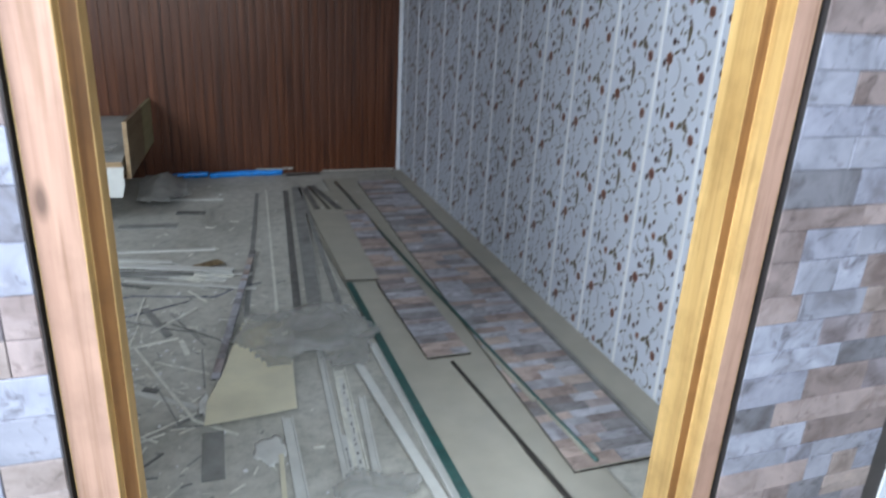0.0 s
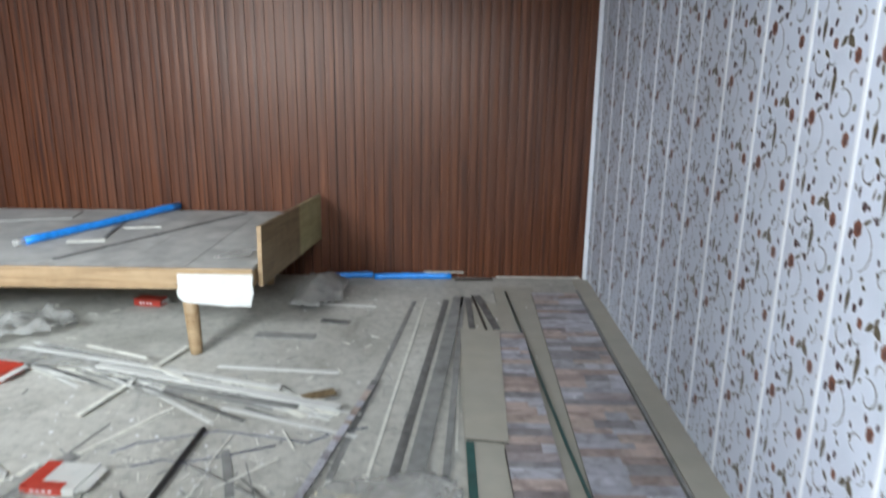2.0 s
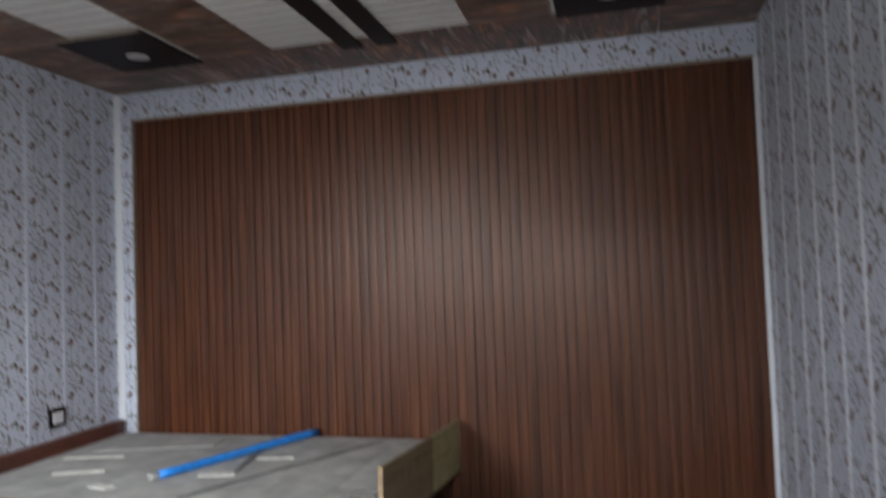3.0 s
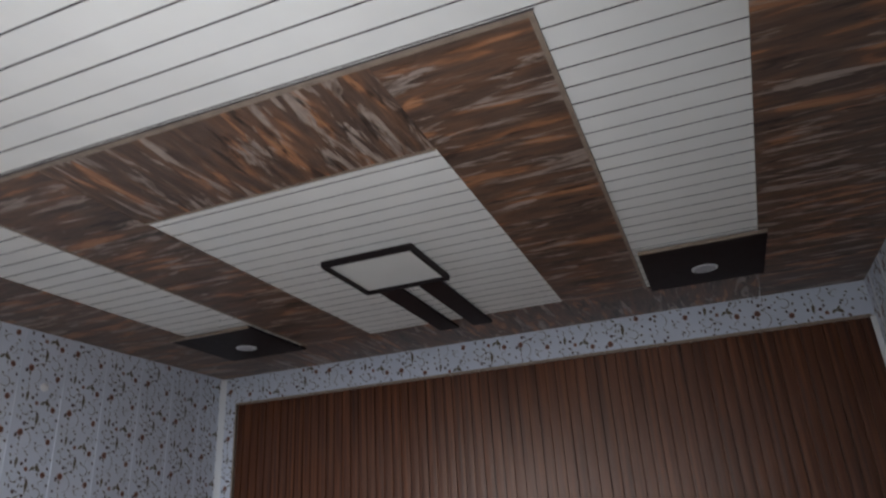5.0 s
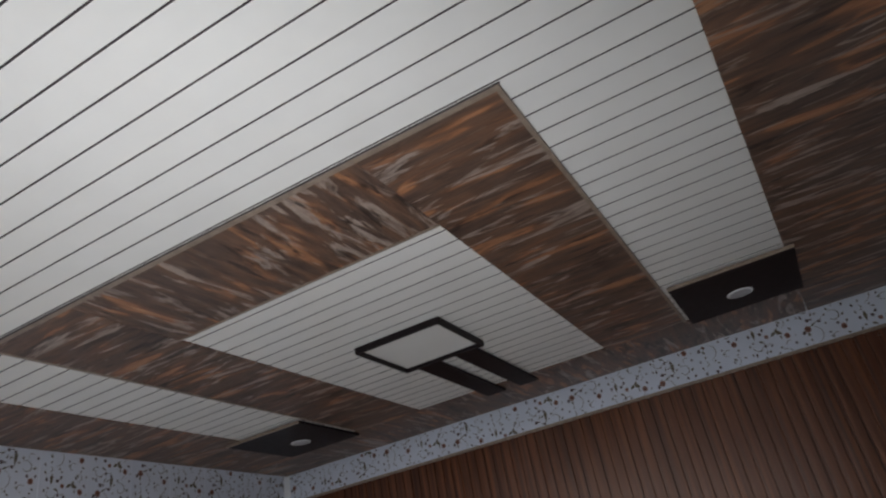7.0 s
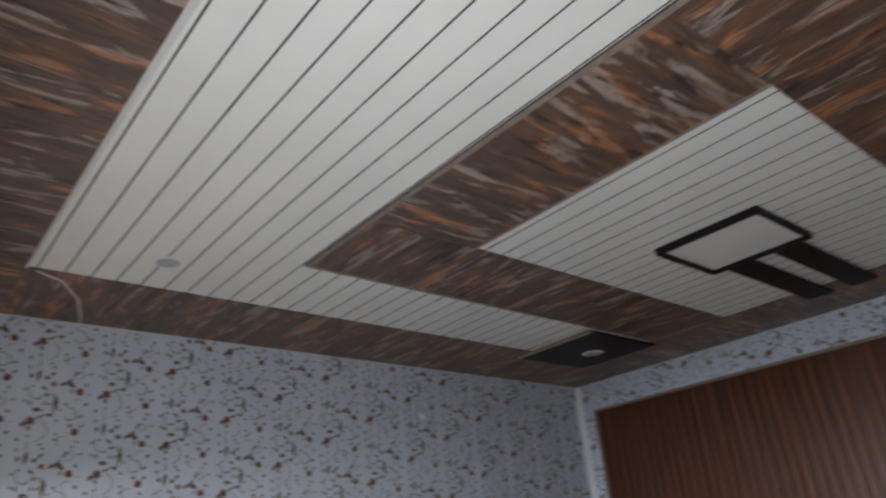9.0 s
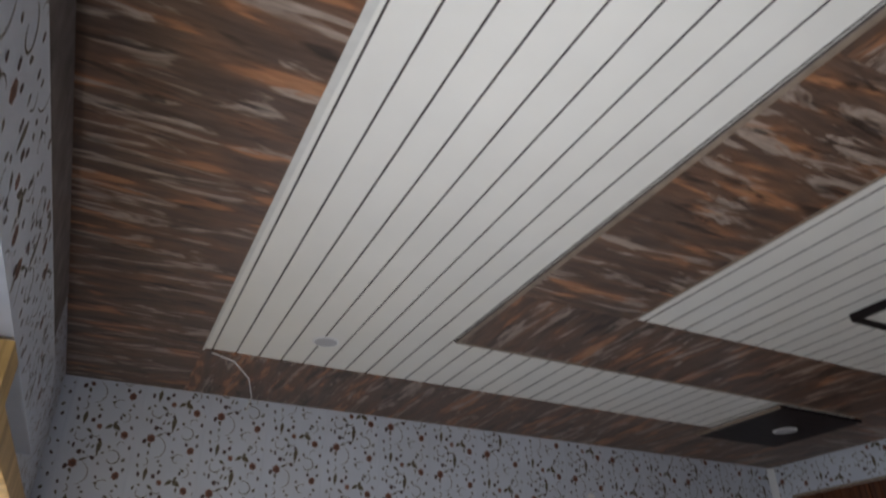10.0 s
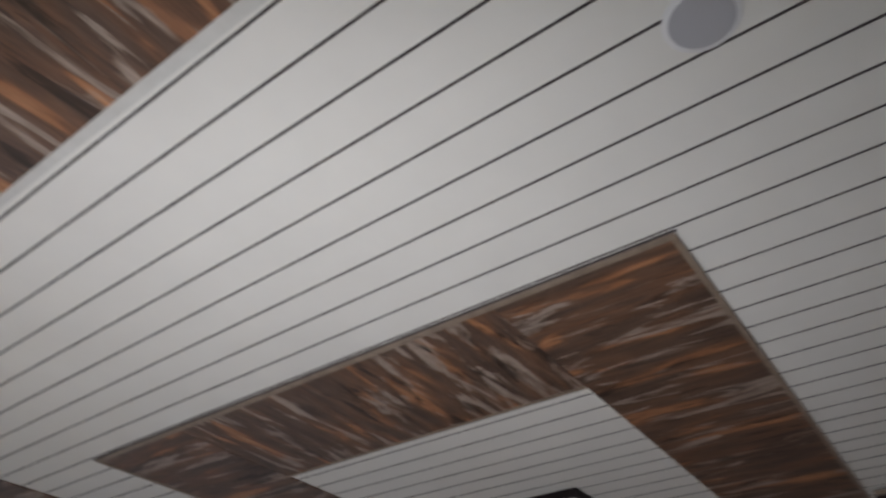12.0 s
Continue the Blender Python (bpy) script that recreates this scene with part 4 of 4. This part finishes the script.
torn_print((0.080, 1.30), (0.150, 2.25), 0.020, 0.0045, 31, "torn white paper with dark print lying in a channel")
torn_print((0.060, 1.30), (0.100, 1.95), 0.014, 0.0125, 32, "torn white paper strip with grey print on a channel")
long_panel("loose_slat", "white slat lying slantwise", "offcut", (0.285, 1.48), (0.215, 2.30), 0.028, 0.018, 0.004, M["white_pvc"])
for a, b, w, mt, lb in (((0.01, 2.75), (0.125, 4.40), 0.012, "chips", "thin pale slat"), ((0.085, 2.75), (0.235, 4.38), 0.030, "dark_strip", "dark dusty strip"), ((0.15, 2.75), (0.30, 4.40), 0.055, "grey_strip", "dusty grey film strip"),
                        ((0.24, 2.70), (0.322, 4.40), 0.022, "grey_strip", "dusty grey film strip"), ((0.275, 2.92), (0.287, 3.45), 0.010, "chips", "thin pale slat"), ((0.355, 3.93), (0.345, 4.38), 0.030, "dark_strip", "dark dusty strip"),
                        ((0.47, 3.93), (0.395, 4.42), 0.035, "dark_strip", "dark dusty strip"), ((0.42, 3.93), (0.37, 4.42), 0.012, "dark_edge", "dark dusty strip"), ((-0.10, 2.75), (0.07, 4.35), 0.020, "grey_strip", "dusty grey film strip")):
    long_panel("floor_strip", lb + " running to the back wall", "strip", a, b, w, 0.001 if b[0] < 0.3 else 0.014, 0.003, M[mt], "strips running to the back wall")

# pieced dark slat
t = thing("pieced_slat", "narrow stone-print offcut slat with dark and pale blocks", "slat", (-0.215, 2.30, 0.004), group="")
L = Vector((0.192, 1.075))
ang = math.atan2(L.y, L.x)
t.matrix_world = pose(-0.22, 2.31, 0.018, 0, 0, math.degrees(ang))
bm = bmesh.new()
box(bm, 0, L.length, -0.013, 0.013, 0, 0.004)
part("base", bm, M["dark_strip"], t)
rng = random.Random(8)
u, k = 0.0, 0
bm = bmesh.new()
while u < L.length - 0.05:
    w = rng.uniform(0.02, 0.09)
    box(bm, u, u + w - 0.001, -0.0125, 0.0125, 0.0045, 0.0055)
    u += w
ob = part("block_print", bm, M["stone_i"], t, "printed blocks")
tagged(ob, kind="stuff")

# card and film heap
bm = bmesh.new()
top = [(-0.254, 2.07), (-0.006, 2.093), (0.04, 2.65), (-0.12, 2.665), (-0.165, 2.48), (-0.20, 2.325), (-0.245, 2.19)]
vs = []
for zz in (0.0, 0.003):
    vs.append([bm.verts.new((px, py, 0.026 - 0.012 * (py - 2.07) + zz)) for px, py in top])
bm.faces.new(vs[1])
bm.faces.new(vs[0][::-1])
for k in range(len(top)):
    bm.faces.new((vs[0][k], vs[0][(k + 1) % len(top)], vs[1][(k + 1) % len(top)], vs[1][k]))
tagged(link("cream_sheet", bm, M["card"]), "cream card sheet propped on strips", "card sheet")
bm = bmesh.new()
plate(bm, [(-0.245, 2.19), (-0.225, 2.16), (-0.03, 2.66), (-0.10, 2.72)], 0.003, 0.006)
tagged(link("card_strip", bm, M["card"]), "cream card offcut under the slat", "card sheet")
film_outline = [(-0.17, 2.51), (-0.13, 2.60), (-0.08, 2.70), (0.02, 2.71), (0.10, 2.735), (0.173, 2.74), (0.23, 2.73), (0.275, 2.70), (0.30, 2.60), (0.335, 2.49), (0.28, 2.42), (0.262, 2.34), (0.229, 2.27), (0.18, 2.29), (0.125, 2.287), (0.11, 2.40), (0.055, 2.395), (0.0, 2.33), (-0.06, 2.33), (-0.09, 2.40), (-0.12, 2.47)]
crumple("plastic_film", film_outline, 0.030, 0.012, M["film"], "dusty crumpled clear plastic film over the card and channels", "plastic film", 2, 34)
crumple("plastic_film", [(0.03, 1.74), (0.10, 1.80), (0.16, 1.76), (0.26, 1.74), (0.22, 1.68), (0.14, 1.64), (0.05, 1.66)], 0.014, 0.014, M["film"], "torn dusty plastic film across the channels", "plastic film", 3, 18)
crumple("plastic_film", [(-0.27, 2.20), (-0.25, 2.25), (-0.235, 2.22), (-0.245, 2.13), (-0.265, 2.14)], 0.006, 0.02, M["white_pvc"], "white plastic wad beside the card", "plastic film", 4, 10)
crumple("paper_scrap", [(-0.13, 1.99), (-0.07, 2.01), (-0.055, 1.96), (-0.06, 1.90), (-0.10, 1.88), (-0.14, 1.93)], 0.003, 0.014, M["white_pvc"], "torn white paper scrap on the floor", "paper scrap", 6, 12)
crumple("dusty_bag", [(-1.75, 3.62), (-1.55, 3.70), (-1.42, 3.86), (-1.5, 4.0), (-1.7, 4.02), (-1.9, 3.85)], 0.002, 0.11, M["film"], "crumpled dusty clear plastic bag under the bed", "plastic film", 9, 20)

# black pipe
bm = bmesh.new()
tube(bm, [(-0.60, 1.75, 0.011), (-0.588, 2.0, 0.011), (-0.573, 2.5, 0.011), (-0.556, 3.01, 0.011)], 0.0095, 10)
tagged(link("black_pipe", bm, M["pipe"]), "straight black conduit lying on the dusty floor", "pipe")
long_panel("grey_slat", "dusty grey slat beside the black conduit", "slat", (-0.625, 1.9), (-0.575, 2.75), 0.016, 0.001, 0.004, M["chips"])
bm = bmesh.new()
tube(bm, [(-0.80, 2.87, 0.004), (-0.74, 2.93, 0.004), (-0.64, 2.965, 0.004), (-0.5, 2.99, 0.018), (-0.353, 2.985, 0.004), (-0.2, 2.95, 0.004), (-0.12, 3.02, 0.004), (-0.02, 3.05, 0.004)], 0.002, 6)
tagged(link("floor_cable", bm, M["cable"]), "thin blue-grey cable wandering over the floor", "cable")
bm = bmesh.new()
tube(bm, [(-0.70, 2.80, 0.004), (-0.62, 2.84, 0.004), (-0.55, 2.80, 0.018), (-0.46, 2.86, 0.004), (-0.30, 2.93, 0.004)], 0.002, 6)
tagged(link("floor_cable", bm, M["cable"]), "thin blue-grey cable wandering over the floor", "cable")


def carton(x, y, rz, w, d, h, label, body="white_pvc"):
    t = thing("carton", label, "carton", (x, y, 0.001), rz, "small red and white cartons")
    bm = bmesh.new()
    box(bm, -w / 2, w / 2, -d / 2, d / 2, 0, h)
    part("box", bm, M[body], t, "card box", bevel=0.001)
    bm = bmesh.new()
    box(bm, -w / 2 - 0.0008, w / 2 * 0.55, -d / 2 - 0.0012, -d / 2 - 0.0002, 0.0006, h + 0.0012)
    box(bm, -w / 2 - 0.0008, w / 2 * 0.55, -d / 2 - 0.0012, -d / 2 + 0.03, h + 0.0004, h + 0.0012)
    box(bm, -w / 2 - 0.0008, -w / 2 + 0.045, -d / 2 + 0.0301, d / 2, h + 0.0004, h + 0.0012)
    part("red_print", bm, M["red"], t, "red printed band")
    bm = bmesh.new()
    for k in range(4):
        box(bm, -w / 2 + 0.03 + k * 0.018, -w / 2 + 0.041 + k * 0.018, -d / 2 - 0.0018, -d / 2 - 0.0013, h * 0.35, h * 0.65)
    part("print_bar", bm, M["lamp_white"], t, "unreadable white print")
    bm = bmesh.new()
    plate(bm, [(w / 2, -d / 2), (w / 2 + 0.035, -d / 2 + 0.01), (w / 2 + 0.03, d / 2 - 0.01), (w / 2, d / 2)], h * 0.7, h * 0.7 + 0.001)
    part("flap", bm, M["white_pvc"], t)


carton(-0.865, 2.72, -6, 0.16, 0.13, 0.022, "flattened red and white carton on the dusty floor")
carton(-1.53, 3.40, -12, 0.20, 0.15, 0.035, "red carton lying on the floor in front of the bed", "red")
carton(-1.26, 4.25, -8, 0.14, 0.07, 0.035, "small red and white carton under the bed", "red")

# offcuts before the bed
for a, b, w, mt, z in (((-0.68, 3.52), (-0.185, 3.475), 0.020, "white_pvc", 0.001), ((-0.862, 3.69), (-1.01, 3.08), 0.022, "chips", 0.012), ((-1.35, 3.56), (-0.15, 3.12), 0.050, "white_pvc", 0.001), ((-1.6, 3.62), (-0.42, 3.26), 0.030, "grey_strip", 0.005),
                       ((-1.51, 3.60), (-0.125, 3.13), 0.030, "chips", 0.008), ((-1.525, 3.71), (-0.378, 3.265), 0.022, "white_pvc", 0.012), ((-0.915, 3.46), (-0.14, 3.17), 0.028, "chips", 0.018), ((-1.30, 3.52), (-0.50, 3.30), 0.030, "grey_strip", 0.004), ((-0.80, 3.30), (-0.28, 3.16), 0.034, "grey_strip", 0.014), ((-0.90, 2.85), (-0.72, 3.17), 0.012, "chips", 0.001), ((-1.06, 2.52), (-0.90, 2.86), 0.05, "grey_strip", 0.001),
                       ((-1.02, 2.62), (-0.97, 2.80), 0.05, "chips", 0.004), ((-0.275, 3.22), (-0.167, 3.276), 0.05, "ply", 0.020), ((-1.116, 3.436), (-0.125, 3.123), 0.040, "white_pvc", 0.036), ((-1.525, 3.61), (-0.363, 3.267), 0.026, "white_pvc", 0.034), ((-1.25, 3.62), (-0.95, 3.50), 0.018, "chips", 0.040), ((-0.90, 3.42), (-0.70, 3.30), 0.016, "chips", 0.042), ((-0.83, 2.60), (-0.64, 2.28), 0.030, "grey_strip", 0.001), ((-0.60, 2.17), (-0.78, 2.19), 0.010, "dark_edge", 0.001),
                       ((-0.46, 2.58), (-0.28, 2.12), 0.009, "chips", 0.012), ((-0.45, 2.33), (-0.27, 2.20), 0.018, "white_pvc", 0.001), ((-0.45, 2.90), (-0.36, 2.66), 0.026, "grey_strip", 0.001), ((-0.32, 2.62), (-0.30, 2.52), 0.016, "chips", 0.001),
                       ((-0.56, 2.58), (-0.33, 2.64), 0.008, "chips", 0.001), ((-0.68, 1.78), (-0.30, 1.78), 0.008, "white_pvc", 0.001), ((-0.45, 1.75), (-0.43, 1.60), 0.020, "chips", 0.001), ((-0.238, 1.87), (-0.233, 2.068), 0.055, "grey_strip", 0.001),
                       ((-0.42, 2.33), (-0.38, 2.31), 0.02, "dark_strip", 0.006), ((-0.1, 1.45), (-0.07, 1.92), 0.012, "card", 0.006), ((-0.46, 4.30), (-0.12, 4.26), 0.022, "white_pvc", 0.001), ((-0.62, 3.86), (-0.35, 3.84), 0.06, "grey_strip", 0.001),
                       ((-0.36, 4.05), (-0.22, 4.02), 0.05, "dark_strip", 0.001), ((0.28, 4.74), (0.50, 4.76), 0.04, "dark_edge", 0.001), ((0.52, 4.765), (1.0, 4.77), 0.02, "chips", 0.014), ((0.10, 4.775), (0.33, 4.775), 0.02, "chips", 0.036)):
    long_panel("floor_offcut", {"white_pvc": "white plastic offcut", "chips": "pale slat offcut", "grey_strip": "dusty grey offcut", "dark_strip": "dark offcut", "dark_edge": "thin dark offcut", "card": "cream card offcut", "ply": "brown plywood offcut"}[mt] + " on the dusty floor", "offcut", a, b, w, z, 0.004, M[mt], "offcuts on the floor")

# pull the near floor pieces a little closer to the door
for ob in list(scene.objects):
    if ob.parent is None and ob.type in ("MESH", "EMPTY") and ob.get("kind") != "structure":
        if ob.type == "EMPTY":
            q = ob.matrix_world.translation
            if q.z < 0.05 and q.y < 4:
                ob.location.y -= 0.012 * min(1.0, max(0.0, (4.0 - q.y) / 1.7)) + 0.004
        elif max(v.co.z for v in ob.data.vertices) < 0.2:
            for v in ob.data.vertices:
                v.co.y -= 0.020 * min(1.0, max(0.0, (4.0 - v.co.y) / 1.7))

rng = random.Random(77)
for k in range(80):
    if k < 50:
        cx, cy, ln = rng.uniform(-1.20, -0.22), rng.uniform(1.62, 2.95), rng.uniform(0.04, 0.15)
        w, a = rng.uniform(0.003, 0.008), rng.uniform(0, math.pi)
    else:
        cx, cy, ln = rng.uniform(-1.5, -0.25), 0.0, rng.uniform(0.08, 0.30)
        cy = 3.05 + (-0.2 - cx) * 0.36 + rng.uniform(-0.04, 0.16)
        w, a = rng.uniform(0.006, 0.022), rng.gauss(2.85, 0.25)
    dx, dy = math.cos(a) * ln, math.sin(a) * ln
    mt, lb = rng.choice((("chips", "pale slat offcut"), ("white_pvc", "white plastic offcut"), ("grey_strip", "dusty grey offcut"), ("chips", "pale slat offcut"), ("grey_strip", "dusty grey offcut"), ("chips", "pale slat offcut"), ("dark_strip", "dark offcut")))
    long_panel("floor_offcut", lb + " on the dusty floor", "offcut", (cx - dx, cy - dy), (cx + dx, cy + dy), w, 0.001 + 0.0045 * (k % 4), 0.003, M[mt], "offcuts on the floor")
crumple("plastic_film", [(-1.7, 3.55), (-1.45, 3.66), (-1.1, 3.53), (-0.7, 3.37), (-0.5, 3.27), (-0.45, 3.21), (-0.8, 3.29), (-1.2, 3.44), (-1.5, 3.48)], 0.020, 0.010, M["film"], "long shredded dusty film among the offcuts before the bed", "plastic film", 14, 40)
crumple("plastic_film", [(-1.2, 2.42), (-1.05, 2.62), (-0.95, 2.80), (-0.88, 2.76), (-0.95, 2.6), (-1.05, 2.42)], 0.006, 0.012, M["film"], "shredded dusty film beside the carton", "plastic film", 15, 18)

# countless chips and crumbs
rng = random.Random(21)
for nm, mt, count, lo, hi in (("floor_chips", "chips", 560, 0.003, 0.026), ("floor_crumbs", "lamp_white", 330, 0.002, 0.006), ("floor_dust_scraps", "grey_strip", 150, 0.004, 0.03)):
    verts, faces = [], []
    for k in range(count):
        if rng.random() < 0.72:
            x, y = rng.gauss(-0.66, 0.30), rng.gauss(2.35, 0.5)
        else:
            x, y = rng.uniform(-1.8, 1.0), rng.uniform(1.4, 4.7)
        if not (-2.4 < x < 1.0 and 1.3 < y < 4.7) or (x > 0.28 and nm != "floor_crumbs") or (y > 3.6 and x < -0.5 and rng.random() < 0.6):
            continue
        ln, wd, a = rng.uniform(lo, hi), rng.uniform(0.0008, 0.0035), rng.uniform(0, math.pi)
        if nm == "floor_crumbs":
            wd = ln * rng.uniform(0.6, 1)
        z = 0.001 if x < 0.28 else 0.0165
        dx, dy = Vector((math.cos(a), math.sin(a))) * ln, Vector((-math.sin(a), math.cos(a))) * wd
        n = len(verts)
        for zz in (z, z + rng.uniform(0.001, 0.003)):
            verts += [(x - dx.x - dy.x, y - dx.y - dy.y, zz), (x + dx.x - dy.x, y + dx.y - dy.y, zz), (x + dx.x * 0.8 + dy.x, y + dx.y * 0.9 + dy.y, zz), (x - dx.x + dy.x, y - dx.y + dy.y, zz)]
        faces += [(n + 4, n + 5, n + 6, n + 7)] + [(n + i, n + (i + 1) % 4, n + 4 + (i + 1) % 4, n + 4 + i) for i in range(4)]
    me = bpy.data.meshes.new(nm)
    me.from_pydata(verts, [], faces)
    me.materials.append(M[mt])
    tagged(new(nm, me), "scattered pale chips, crumbs and scraps on the floor", "debris", kind="stuff")

# ---- stones of the outer wall ----
meshes = {}


def stone_mesh(w, h, d):
    key = (w, h, d)
    if key not in meshes:
        bm = bmesh.new()
        c = 0.0012
        back = [bm.verts.new(p) for p in ((0, 0, 0), (w, 0, 0), (w, 0, h), (0, 0, h))]
        front = [bm.verts.new(p) for p in ((c, -d, c), (w - c, -d, c), (w - c, -d, h - c), (c, -d, h - c))]
        bm.faces.new(front)
        for k in range(4):
            bm.faces.new((back[k], back[(k + 1) % 4], front[(k + 1) % 4], front[k]))
        me = bpy.data.meshes.new("stone")
        bm.to_mesh(me)
        bm.free()
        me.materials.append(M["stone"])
        meshes[key] = me
    return meshes[key]


rng = random.Random(12)
for x0, x1, z0, z1 in ((0.617, 0.99, 0.10, 1.37), (-0.62, -0.384, 0.25, 1.37)):
    z = z0
    while z < z1:
        h = rng.choice((0.036, 0.046, 0.052, 0.060, 0.050))
        x = x0
        while x < x1 - 0.002:
            w = rng.choice((0.06, 0.085, 0.11, 0.14, 0.17, 0.20))
            if x1 - x - w < 0.03:
                w = round(x1 - x, 4)
            w = min(w, round(x1 - x, 4))
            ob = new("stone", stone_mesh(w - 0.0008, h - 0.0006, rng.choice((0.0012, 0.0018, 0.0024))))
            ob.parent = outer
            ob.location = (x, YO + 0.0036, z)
            x += w
        z += h
